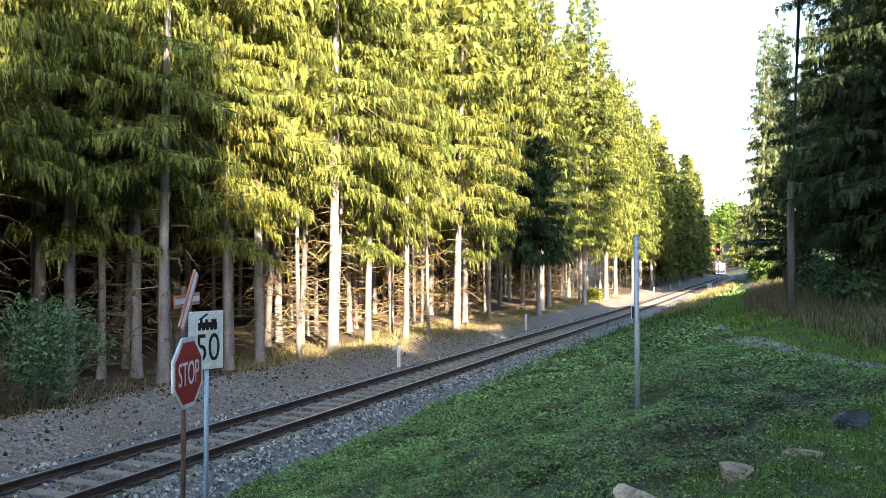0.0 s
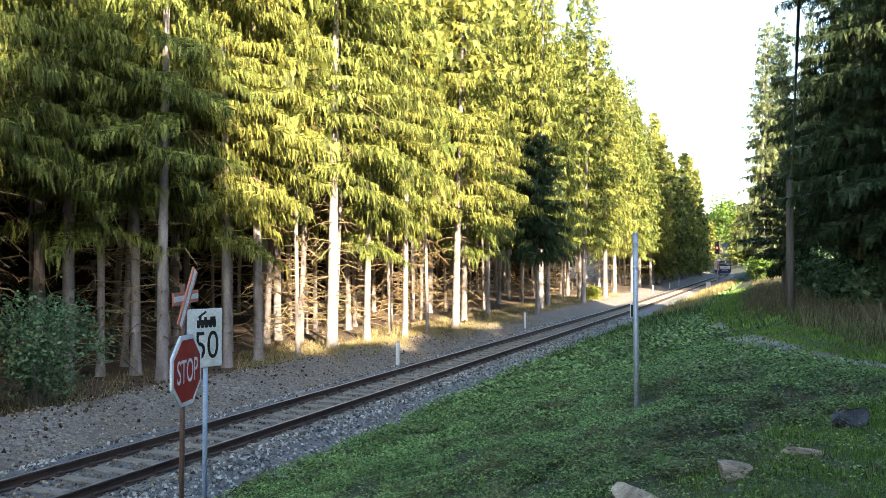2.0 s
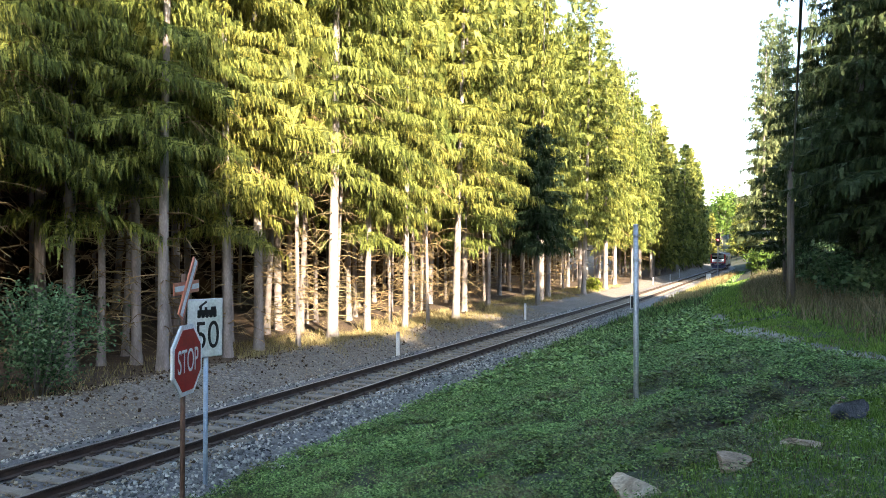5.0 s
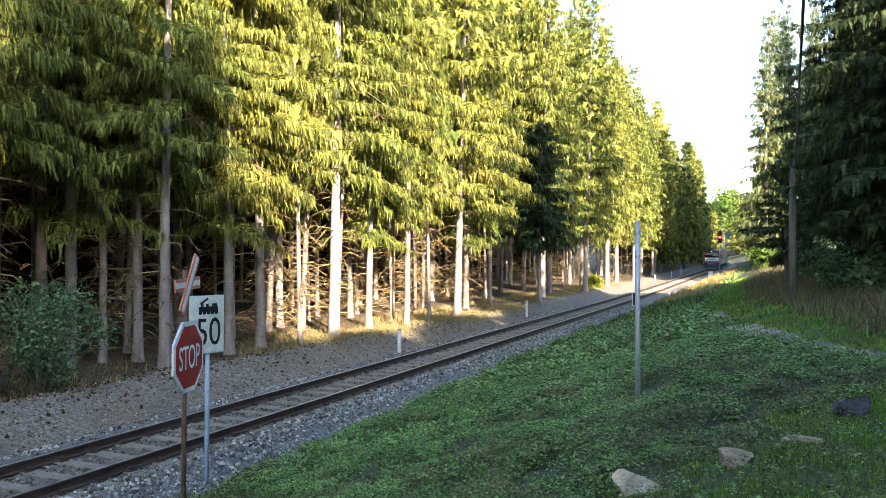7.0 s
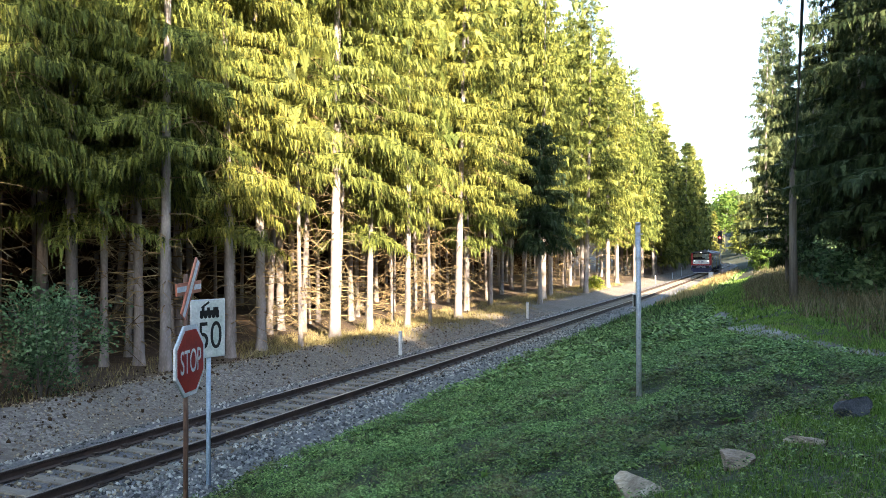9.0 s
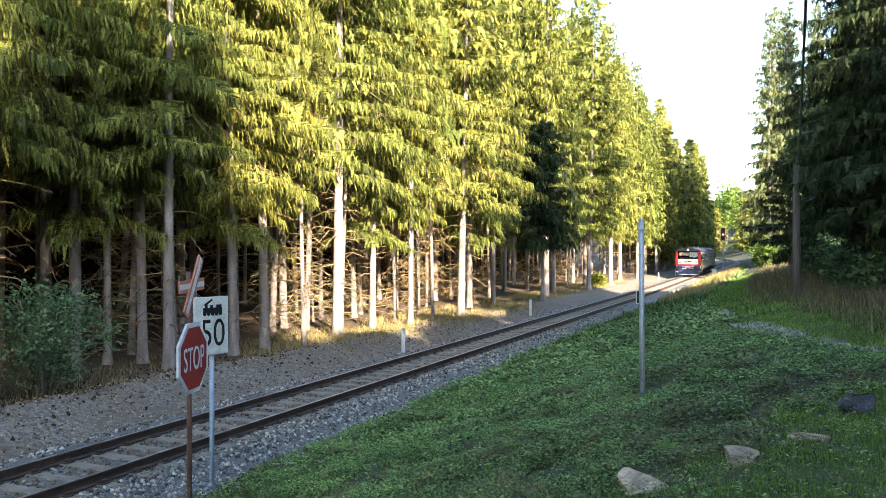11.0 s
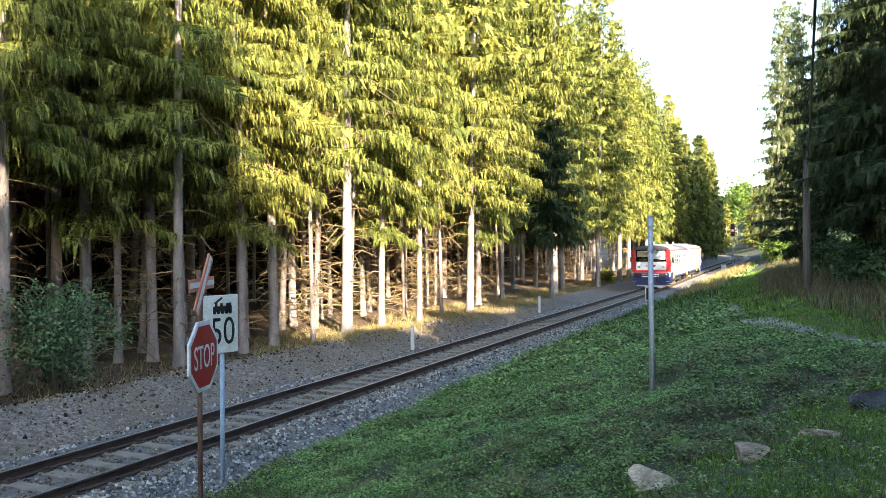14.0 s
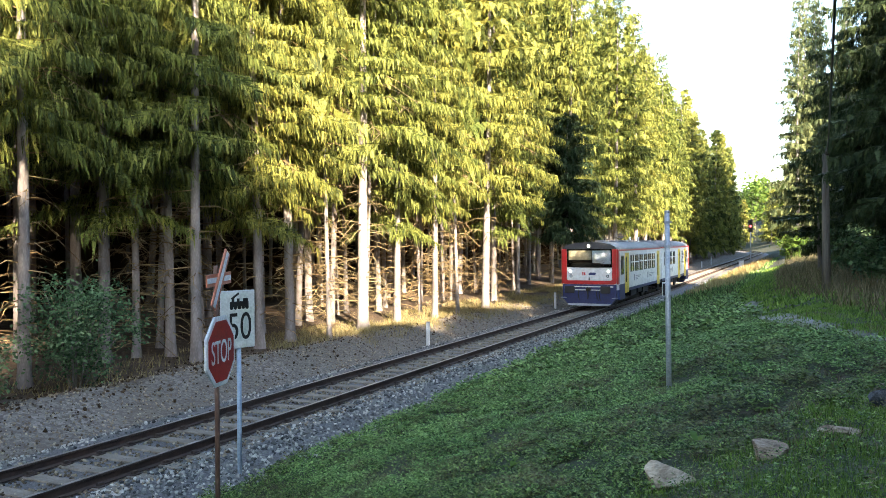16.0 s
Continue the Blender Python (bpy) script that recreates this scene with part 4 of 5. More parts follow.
def writing(string, high, wide, y, x, z):
    """Solid letters in the local x-z plane, fitted to a box centred on x, z."""
    cu = bpy.data.curves.new("writing", "FONT")
    cu.body, cu.extrude, cu.align_x = string, 0.05, "CENTER"
    tmp = bpy.data.objects.new("writing", cu)
    scene.collection.objects.link(tmp)
    me = bpy.data.meshes.new_from_object(tmp.evaluated_get(bpy.context.evaluated_depsgraph_get()))
    bpy.data.objects.remove(tmp)
    co = np.array([v.co[:] for v in me.vertices])
    lo, hi = co.min(0), co.max(0)
    for v in me.vertices:
        fx, fz, fy = ((v.co[i] - lo[i]) / (hi[i] - lo[i]) for i in range(3))
        v.co = (x + (fx - 0.5) * wide, y - 0.004 * fy, z + (fz - 0.5) * high)
    return me


def lettered(name, me, material, parent, label):
    me.materials.append(material)
    ob = new(name, me)
    ob.parent = parent
    return tagged(ob, label)


def octagon(r):
    return [(r * math.cos(radians(22.5 + 45 * i)), r * math.sin(radians(22.5 + 45 * i))) for i in range(8)]


def bar(length, width, angle, x=0.0, z=0.0):
    c, s = math.cos(radians(angle)), math.sin(radians(angle))
    return [(x + c * a - s * b, z + s * a + c * b) for a, b in ((-length / 2, -width / 2), (length / 2, -width / 2), (length / 2, width / 2), (-length / 2, width / 2))]


def stop_sign():
    x, y = -3.18, 10.0
    z0 = foot(x, y)
    ob = thing("stop_sign", face(x, y, 6.0, z0), "red octagonal stop sign under a crossing cross on a rusty post", "road sign")
    part("post", Mesh().tube([(0, 0.05, -0.3), (0.01, 0.05, 1.2), (0.0, 0.05, 3.20 - z0)], [0.032, 0.032, 0.030], 12), M_RUST_POST, ob, "rusty post with flaking paint", True)
    zc = 2.13 - z0
    R = 0.436 / math.cos(radians(22.5))
    panel = part("panel", Mesh().prism([(a, zc + b) for a, b in octagon(R)], -0.012, 0.012), M_ALU, ob, "folded aluminium panel")
    part("border", Mesh().prism([(a, zc + b) for a, b in octagon(R * 0.985)], -0.016, -0.0121), M_WHITE, panel, "white reflective border")
    part("red_field", Mesh().prism([(a, zc + b) for a, b in octagon(R * 0.87)], -0.020, -0.0161), M_RED, panel, "red reflective field")
    lettered("word", writing("STOP", 0.29, 0.60, -0.0205, 0.0, zc - 0.005), M_WHITE, panel, "white letters STOP")
    for dz in (-0.22, 0.22):
        part("clamp", Mesh().box(-0.05, 0.012, zc + dz - 0.02, 0.05, 0.088, zc + dz + 0.02, b=0.004), M_STEEL, ob)
    zx = 3.03 - z0
    for ang, ln, yy in ((2, 0.72, 0.0), (57, 0.82, -0.022)):
        arm = part("cross_arm", Mesh().prism(bar(ln, 0.15, ang, -0.02, zx), yy - 0.008, yy + 0.010), M_SIGN_RED, ob, "faded red and white cross arm")
        part("stripe", Mesh().prism(bar(ln - 0.02, 0.065, ang, -0.02, zx), yy - 0.012, yy - 0.0085), M_WHITE, arm, "white stripe")


def speed_board():
    x, y = -3.81, 12.9
    z0 = foot(x, y)
    ob = thing("speed_board", face(x, y, 38.0, z0), "white board with locomotive and number 50 on a blue-grey post", "railway sign")
    part("post", Mesh().tube([(0.06, 0.06, -0.3), (0.06, 0.06, 2.6 - z0)], [0.038, 0.038], 14), M_BLUE_POST, ob, "blue-grey steel post", True)
    zb, zt, w = 1.78 - z0, 2.72 - z0, 0.33
    panel = part("panel", Mesh().box(-w, -0.012, zb, w, 0.012, zt, b=0.010), M_ALU, ob, "board with a folded edge")
    part("field", Mesh().box(-w + 0.014, -0.017, zb + 0.014, w - 0.014, -0.0125, zt - 0.014, b=0.002), M_SIGN_WHITE, panel, "weathered white field with green streaks")
    lettered("number", writing("50", 0.44, 0.44, -0.0175, 0.03, zb + 0.36), M_BLACK, panel, "black number 50")
    # locomotive picture in plain black shapes
    zl = zt - 0.24
    loco = Mesh().prism(bar(0.36, 0.085, 0, 0.02, zl + 0.02), -0.0205, -0.0172)
    loco.prism(bar(0.10, 0.14, 0, 0.14, zl + 0.04), -0.0206, -0.0172)
    loco.prism(bar(0.05, 0.10, 0, -0.10, zl + 0.07), -0.0207, -0.0172)
    loco.prism(bar(0.05, 0.07, 0, 0.0, zl + 0.075), -0.0208, -0.0172)
    loco.prism(bar(0.17, 0.035, 32, -0.06, zl + 0.15), -0.0209, -0.0172)
    for k in range(5):
        loco.prism([(0.02 - 0.15 + 0.075 * k + 0.034 * math.cos(q * 0.628), zl - 0.035 + 0.034 * math.sin(q * 0.628)) for q in range(10)], -0.0210 - 0.0001 * k, -0.0172)
    part("locomotive_picture", loco, M_BLACK, panel, "black steam locomotive picture")
    for dz in (0.2, 0.75):
        part("clamp", Mesh().box(0.0, 0.0125, zb + dz - 0.02, 0.12, 0.11, zb + dz + 0.02, b=0.004), M_STEEL, ob)


def steel_pole():
    x, y = 2.65, 10.97
    z0 = foot(x, y)
    h = 3.865 - z0
    ob = thing("steel_pole", pose(x, y, z0, 0, -0.4, 0), "bare blue-grey steel pole standing in the grass", "pole")
    part("tube", Mesh().tube([(0, 0, -0.3), (0, 0, h)], [0.036, 0.036], 16), M_STEEL, ob, smooth_faces=True)
    part("cap", Mesh().tube([(0, 0, h - 0.01), (0, 0, h + 0.012), (0, 0, h + 0.02)], [0.039, 0.039, 0.02], 16), M_STEEL, ob)
    for dz in (0.14, 0.47):
        band = part("clamp", Mesh().tube([(0, 0, h - dz - 0.02), (0, 0, h - dz + 0.02)], [0.040, 0.040], 16), M_STEEL, ob)
        part("bolt", Mesh().box(0.03, -0.012, h - dz - 0.012, 0.07, 0.012, h - dz + 0.012), M_STEEL, band)
    plate = part("plate", Mesh().box(-0.078, -0.02, h - 1.14, -0.036, 0.0, h - 0.95, b=0.003), M_WHITE, ob, "small dark plate with a white rim")
    part("plate_field", Mesh().box(-0.072, -0.024, h - 1.13, -0.040, -0.0205, h - 0.965), M_BLACK, plate)


def marker_post(s, d, tall, label="white marker post beside the railway", half=0.06):
    p = on_ground(s, d)
    ob = thing("marker_post", pose(p.x, p.y, p.z, 0, 0, -22.7), label, "marker post", "marker posts")
    part("shaft", Mesh().box(-half, -0.045, -0.2, half, 0.045, tall, b=0.012), M_WHITE, ob)
    part("cap", Mesh().box(-half - 0.005, -0.05, tall - 0.005, half + 0.005, 0.05, tall + 0.05, b=0.012), M_STEEL, ob, "grey weathered cap")
    return ob


def light_material(name, colour, power):
    m, nt, b = mat(name, 0.3)
    b.inputs["Base Color"].default_value = (*colour, 1)
    b.inputs["Emission Color"].default_value = (*colour, 1)
    b.inputs["Emission Strength"].default_value = power
    return m


M_RED_GLOW = light_material("red_lamp", (1.0, 0.03, 0.03), 2.5)
M_LAMP = light_material("lit_headlamp", (1.0, 0.95, 0.85), 2.2)


def signal():
    p = on_ground(102.4, 3.4)
    ob = thing("railway_signal", pose(p.x, p.y, p.z, 0, 0, -22.7), "railway light signal showing red on a grey mast", "signal")
    part("mast", Mesh().tube([(0, 0, -0.3), (0, 0, 6.2)], [0.075, 0.07], 12), M_STEEL, ob, smooth_faces=True)
    part("base", Mesh().box(-0.25, -0.25, -0.2, 0.25, 0.25, 0.35, b=0.03), M_BALLAST, ob, "concrete footing")
    head = part("head", Mesh().box(-0.27, -0.12, 4.55, 0.27, 0.12, 6.25, b=0.03), M_BLACK, ob, "black lamp housing")
    for k in range(3):
        z = 4.85 + 0.5 * k
        part("lamp", Mesh().tube([(0, -0.11, z), (0, -0.15, z)], [0.13, 0.13], 14), M_RED_GLOW if k == 1 else M_BLACK, head, "lit red lamp" if k == 1 else "dark lamp")
        part("hood", Mesh().prism([(0.16 * math.cos(radians(a)), z + 0.16 * math.sin(radians(a))) for a in range(0, 181, 20)] + [(0.145 * math.cos(radians(a)), z + 0.145 * math.sin(radians(a))) for a in range(180, -1, -20)], -0.32, -0.10), M_BLACK, head)
    part("plate", Mesh().box(-0.09, -0.10, 4.15, 0.09, -0.075, 4.42, b=0.005), M_WHITE, ob, "white plate under the head")
    for k in range(9):
        part("rung", Mesh().tube([(-0.2, 0.12, 0.8 + 0.4 * k), (0.2, 0.12, 0.8 + 0.4 * k)], [0.012, 0.012], 6), M_STEEL, ob)
    q = on_ground(97, 2.6)
    cab = thing("relay_cabinet", pose(q.x, q.y, q.z, 0, 0, -22.7), "small pale cabinet at the foot of the signal", "cabinet")
    part("body", Mesh().box(-0.3, -0.22, -0.1, 0.3, 0.22, 0.95, b=0.02), M_WHITE, cab)
    part("lid", Mesh().box(-0.33, -0.25, 0.951, 0.33, 0.25, 1.0, b=0.01), M_STEEL, cab)


def utility_pole():
    x, y = 10.61, 24.5
    z0 = foot(x, y)
    ob = thing("utility_pole", pose(x, y, z0), "weathered wooden utility pole at the edge of the spruces", "utility pole")
    part("pole", Mesh().tube([(0, 0, -0.4), (0, 0, 2), (0, 0, 6.25 - z0)], [0.12, 0.11, 0.09], 14), M_WOOD, ob, smooth_faces=True)
    part("brace", Mesh().tube([(0.45, 0.8, -0.3), (0.09, 0.12, 5.2 - z0)], [0.06, 0.05], 10), M_WOOD, ob, "leaning wooden brace", True)
    part("bracket", Mesh().box(-0.05, -0.16, 6.0 - z0, 0.05, -0.08, 6.1 - z0, b=0.01), M_RAIL_SIDE, ob, "iron bracket")
    ends = Vector((x, y - 0.12, 6.05)), Vector((-2.9, -7.0, 6.9))
    pts = [ends[0].lerp(ends[1], i / 24) - Vector((0, 0, 0.55 * 4 * (i / 24) * (1 - i / 24))) for i in range(25)]
    wire = tagged(new("overhead_cable", Mesh().tube(pts, [0.017] * 25, 6).data("overhead_cable", M_CABLE)), "black overhead cable slung from the utility pole", "cable")


def rock(x, y, size, seed, material, label, turn=0.0, tilt=0.0, sink=0.3):
    """A broken stone: a facetted lump with split faces."""
    r = random.Random(seed)
    bm = bmesh.new()
    bmesh.ops.create_icosphere(bm, subdivisions=3, radius=1.0)
    cuts = [(Vector((r.gauss(0, 1), r.gauss(0, 1), r.gauss(0, 0.8))).normalized(), r.uniform(0.35, 0.62)) for _ in range(11)]
    for v in bm.verts:
        for nrm, lim in cuts:
            over = v.co.dot(nrm) - lim
            if over > 0:
                v.co -= nrm * over
        v.co *= 1 + 0.07 * noise.noise(v.co * 2.3 + Vector((seed, 0, 0))) + 0.03 * noise.noise(v.co * 7)
        v.co = Vector((v.co.x * size[0], v.co.y * size[1], v.co.z * size[2]))
    me = bpy.data.meshes.new("rock")
    bm.to_mesh(me)
    bm.free()
    me.materials.append(material)
    ob = new("rock", me)
    ob.matrix_basis = pose(x, y, foot(x, y) + size[2] * 0.22, 0, tilt, turn)
    tagged(ob, label, "rock", "rocks in the grass")


stop_sign()
speed_board()
steel_pole()
marker_post(22.4, -2.55, 0.9, "white marker post on the gravel beside the rails")
marker_post(37.9, -2.9, 0.9)
marker_post(86, -3.0, 0.85)
marker_post(101, -2.9, 0.8, half=0.045)
marker_post(112, -2.9, 1.3, half=0.035)
signal()
utility_pole()
rock(4.0, 7.85, (0.24, 0.19, 0.19), 3, M_ROCK_GREY, "blue-grey rounded rock lying in the grass", 15)
rock(4.22, 8.55, (0.24, 0.07, 0.07), 4, M_ROCK, "small pale broken stone in the grass", 40)
rock(2.28, 6.22, (0.29, 0.18, 0.15), 5, M_ROCK, "brown layered rock lying in the grass", 12, 4)
rock(1.40, 5.93, (0.29, 0.2, 0.18), 12, M_ROCK_PALE, "pale brown split rock lying tilted in the grass", 20, -16)
rock(3.05, 6.75, (0.22, 0.16, 0.07), 8, M_ROCK, "flat brown stone sunk in the turf", 0)


def dock_plant(x, y, seed, size):
    """A rosette of long bent leaves."""
    r = random.Random(seed)
    ob = thing("dock_plant", pose(x, y, foot(x, y), 0, 0, r.uniform(0, 360)), "leafy dock plant growing in the grass", "plant", "weeds in the grass")
    for k in range(11):
        w, ln = k * 2.4 + r.uniform(-0.3, 0.3), size * r.uniform(0.6, 1.1)
        rise = r.uniform(0.5, 1.1)
        ca, sa = math.cos(w), math.sin(w)
        vs, n = [], 5
        for i in range(n + 1):
            q = i / n
            c = Vector((ca * ln * q, sa * ln * q, ln * (rise * q - 0.75 * q * q) + 0.02))
            half = Vector((-sa, ca, 0)) * ln * 0.13 * math.sin(math.pi * min(1, q * 0.92 + 0.08))
            vs += [c - half, c + Vector((0, 0, -0.015 * ln)), c + half]
        fs = [(3 * i + j, 3 * i + j + 1, 3 * i + j + 4, 3 * i + j + 3) for i in range(n) for j in range(2)]
        g = Mesh()
        g.add(vs, fs)
        part("leaf", g, M_LEAF, ob)


for k, (x, y, q) in enumerate(((1.95, 7.1, 0.22), (1.55, 6.9, 0.18), (2.6, 11.6, 0.24), (3.3, 10.4, 0.2), (3.6, 11.2, 0.22), (1.2, 10.6, 0.2), (2.9, 12.8, 0.26), (4.2, 12.0, 0.24),
                                (0.4, 8.6, 0.18), (3.0, 8.4, 0.16), (4.5, 9.3, 0.2), (-0.6, 9.4, 0.2), (2.2, 9.2, 0.16), (1.0, 13.2, 0.24))):
    dock_plant(x, y, 100 + k, q)


# ---- the train ----
M_CAR_WHITE = simple("railcar_white_paint", (0.58, 0.59, 0.60), (0.68, 0.68, 0.67), 0.8, 0.35, 0, (1, 1, 1), 0.03)
M_CAR_RED = simple("railcar_red_paint", (0.36, 0.010, 0.014), (0.44, 0.016, 0.02), 1.5, 0.35, 0, (1, 1, 1), 0.03)
M_CAR_BLUE = simple("railcar_blue_paint", (0.008, 0.015, 0.075), (0.015, 0.028, 0.125), 1.5, 0.45, 0, (1, 1, 1), 0.05)
M_CAR_YELLOW = simple("railcar_yellow_doors", (0.62, 0.44, 0.03), (0.72, 0.52, 0.05), 1.5, 0.4, 0, (1, 1, 1), 0.03)
M_CAR_ROOF = simple("railcar_grey_roof", (0.10, 0.105, 0.12), (0.18, 0.185, 0.20), 1.2, 0.6, 0, (1, 1, 1), 0.1)
M_VISOR = simple("dark_visor", (0.022, 0.025, 0.034), (0.036, 0.04, 0.05), 2, 0.4, 0, (1, 1, 1), 0.03)
M_UNDER = simple("underframe_grime", (0.007, 0.0065, 0.006), (0.022, 0.018, 0.015), 3, 0.85)
M_PANE = simple("dark_window_pane", (0.004, 0.005, 0.006), (0.008, 0.009, 0.010), 1, 0.06, 0, (1, 1, 1), 0.0)
M_PANE.node_tree.nodes["Principled BSDF"].inputs["Specular IOR Level"].default_value = 0.3
M_BLIND = simple("beige_sun_blind", (0.42, 0.36, 0.24), (0.52, 0.46, 0.32), 2, 0.8)
# pale blue-grey that paints reflected sky in the windscreen
M_SKY_REFLECTION = simple("pale_sky_reflection", (0.42, 0.47, 0.52), (0.58, 0.62, 0.66), 1.5, 0.4)
M_MARK = simple("grey_lettering", (0.20, 0.21, 0.24), (0.30, 0.31, 0.34), 4, 0.5)


def glass_material():
    m, nt, b = mat("windscreen_glass", 0.02)
    b.inputs["Transmission Weight"].default_value = 1.0
    b.inputs["IOR"].default_value = 1.45
    v = coords(nt)
    nt.links.new(ramp(nt, noisy(nt, v, 3), [(0.3, (0.80, 0.84, 0.85)), (0.7, (0.9, 0.92, 0.92))]), b.inputs["Base Color"])
    return m


M_GLASS = glass_material()
HALF = [(1.5, 0.95), (1.5, 2.86), (1.47, 3.0)]
ROOF = [(1.47, 3.0), (1.40, 3.14), (1.22, 3.27), (0.8, 3.38), (0.4, 3.435), (0.0, 3.45)]


def loft(half, stations, close=True):
    """Half an outline (x, z), mirrored, through stations of (y, width factor, height factor about z 3)."""
    full = [(x, z) for x, z in half] + [(-x, z) for x, z in reversed(half) if x > 1e-6]
    n, g = len(full), Mesh()
    vs = [(x * k, y, 3.0 + (z - 3.0) * q) for y, k, q in stations for x, z in full]
    fs = [(i * n + j, i * n + (j + 1) % n, (i + 1) * n + (j + 1) % n, (i + 1) * n + j) for i in range(len(stations) - 1) for j in range(n)]
    fs += [tuple(range(n)), tuple(range(len(vs) - 1, len(vs) - 1 - n, -1))]
    g.add(vs, fs)
    return g


def railcar(name, label, windows, doors, motor):
    ob = thing(name, Matrix.Identity(4), label, "train")
    L = 12.6
    part("body", loft(HALF, [(0.0, 0.93, 1), (0.06, 0.965, 1), (0.16, 0.99, 1), (0.35, 1, 1), (L, 1, 1)]), M_CAR_WHITE, ob, "white painted body shell")
    part("roof", loft(ROOF, [(0.0, 0.93, 0.9), (0.12, 0.975, 0.97), (0.35, 1, 1), (L, 1, 1)]), M_CAR_ROOF, ob, "grey ribbed roof", True)
    # front
    r_out, r_in = [], []
    for sx in (-1, 1):
        arc = [(1.42 - 0.12 + 0.12 * math.cos(radians(a)), 1.37 - 0.12 * math.sin(radians(a))) for a in (0, 30, 60, 90)]
        r_out.append([(sx * x, z) for x, z in arc])
    u = [(-1.42, 3.08)] + r_out[0] + r_out[1][::-1] + [(1.42, 3.08), (1.20, 3.08), (1.20, 1.50), (1.14, 1.44), (-1.14, 1.44), (-1.20, 1.50), (-1.20, 3.08)]
    part("front_frame", Mesh().prism(u, -0.045, 0.05), M_CAR_RED, ob, "red frame round the cab front")
    for sx in (-1, 1):
        part("corner_strip", Mesh().box(sx * 1.34 if sx > 0 else -1.507, 0.02, 1.25, 1.507 if sx > 0 else -1.34, 0.34, 3.06, b=0.03), M_CAR_RED, ob, "red corner of the cab")
        part("roof_line", Mesh().box(sx * 1.44 - 0.065, 0.3, 2.965, sx * 1.44 + 0.065, L - 0.02, 3.045, b=0.01), M_CAR_RED, ob, "red line under the roof")
    part("visor", Mesh().prism([(-1.42, 3.085), (1.42, 3.085), (1.36, 3.2), (1.15, 3.31), (0.7, 3.41), (0, 3.455), (-0.7, 3.41), (-1.15, 3.31), (-1.36, 3.2)], -0.06, 0.45), M_VISOR, ob, "dark visor over the windscreen")
    # flat black panel in place of the shade inside the cab
    part("cab_backing", Mesh().box(-1.19, -0.012, 2.12, 1.19, -0.004, 3.08), M_PANE, ob, "black panel standing in for the shaded cab interior")
    part("sun_blind", Mesh().box(-1.10, -0.020, 2.52, 0.12, -0.014, 3.0), M_BLIND, ob, "beige sun blind half drawn")
    # added sheet, painted like the sky's reflection on the right half
    part("sky_reflection", Mesh().box(0.16, -0.020, 2.30, 1.12, -0.014, 3.0), M_SKY_REFLECTION, ob, "pale sheet behind the glass standing in for reflected sky")
    part("dashboard", Mesh().box(-0.9, -0.022, 2.16, 0.6, -0.014, 2.36, b=0.002), M_UNDER, ob)
    pane = part("windscreen", Mesh().box(-1.195, -0.042, 2.11, 1.195, -0.034, 3.08), M_GLASS, ob, "wide windscreen reflecting the sky")
    pane.visible_shadow = False
    for x in (-0.45, 0.45):
        part("wiper", Mesh().tube([(x, -0.055, 2.08), (x + 0.35, -0.055, 2.42)], [0.012, 0.008], 6), M_BLACK, ob)
    part("front_panel", Mesh().box(-1.195, -0.030, 1.45, 1.195, 0.0, 2.105, b=0.01), M_CAR_WHITE, ob, "white panel with lamps and marks")
    for x in (-1.0, 1.0):
        hl = part("headlight", Mesh().tube([(x, -0.028, 1.93), (x, -0.06, 1.93)], [0.105, 0.095], 16), M_ALU, ob, "round headlight")
        part("lens", Mesh().tube([(x, -0.061, 1.93), (x, -0.068, 1.93)], [0.062, 0.05], 16), M_LAMP, hl, "lit white lens")
        ml = part("marker_lamp", Mesh().tube([(x * 0.97, -0.028, 1.67), (x * 0.97, -0.05, 1.67)], [0.08, 0.075], 14), M_BLACK, ob, "dark marker lamp")
        part("lens", Mesh().tube([(x * 0.97, -0.051, 1.67), (x * 0.97, -0.056, 1.67)], [0.045, 0.04], 12), M_ALU, ml)
    top = part("top_lamp", Mesh().tube([(0, -0.055, 3.24), (0, -0.14, 3.24)], [0.12, 0.13], 16), M_VISOR, ob, "lamp in the visor")
    part("lens", Mesh().tube([(0, -0.141, 3.24), (0, -0.15, 3.24)], [0.07, 0.06], 16), M_LAMP, top, "lit white lens")
    for k, (x, z, w) in enumerate(((-0.34, 1.83, 0.08), (-0.24, 1.75, 0.08), (-0.34, 1.74, 0.07), (-0.24, 1.83, 0.07))):
        part("mark", Mesh().box(x - w / 2, -0.034, z - w / 2, x + w / 2, -0.031, z + w / 2), M_CAR_RED, ob, "small red mark")
    part("mark", Mesh().prism([(-0.02, 1.72), (0.30, 1.72), (0.36, 1.80), (0.34, 1.86), (0.04, 1.86), (-0.04, 1.79)], -0.035, -0.031), M_CAR_BLUE, ob, "dark blue mark on the front")
    part("handle", Mesh().box(-0.03, -0.06, 1.46, 0.03, -0.03, 1.60, b=0.006), M_BLACK, ob)
    # blue apron, buffers and coupling
    part("apron", Mesh().prism([(-1.42, 1.24), (1.42, 1.24), (1.40, 0.55), (1.12, 0.16), (-1.12, 0.16), (-1.40, 0.55)], -0.06, 0.55), M_CAR_BLUE, ob, "blue apron below the cab")
    part("plough_edge", Mesh().prism([(-1.14, 0.24), (1.14, 0.24), (1.10, 0.13), (-1.10, 0.13)], -0.12, 0.2), M_STEEL, ob, "bare steel plough edge")
    part("apron_panel", Mesh().box(-0.55, -0.10, 0.26, 0.32, -0.062, 0.80, b=0.01), M_CAR_BLUE, ob, "raised blue centre panel")
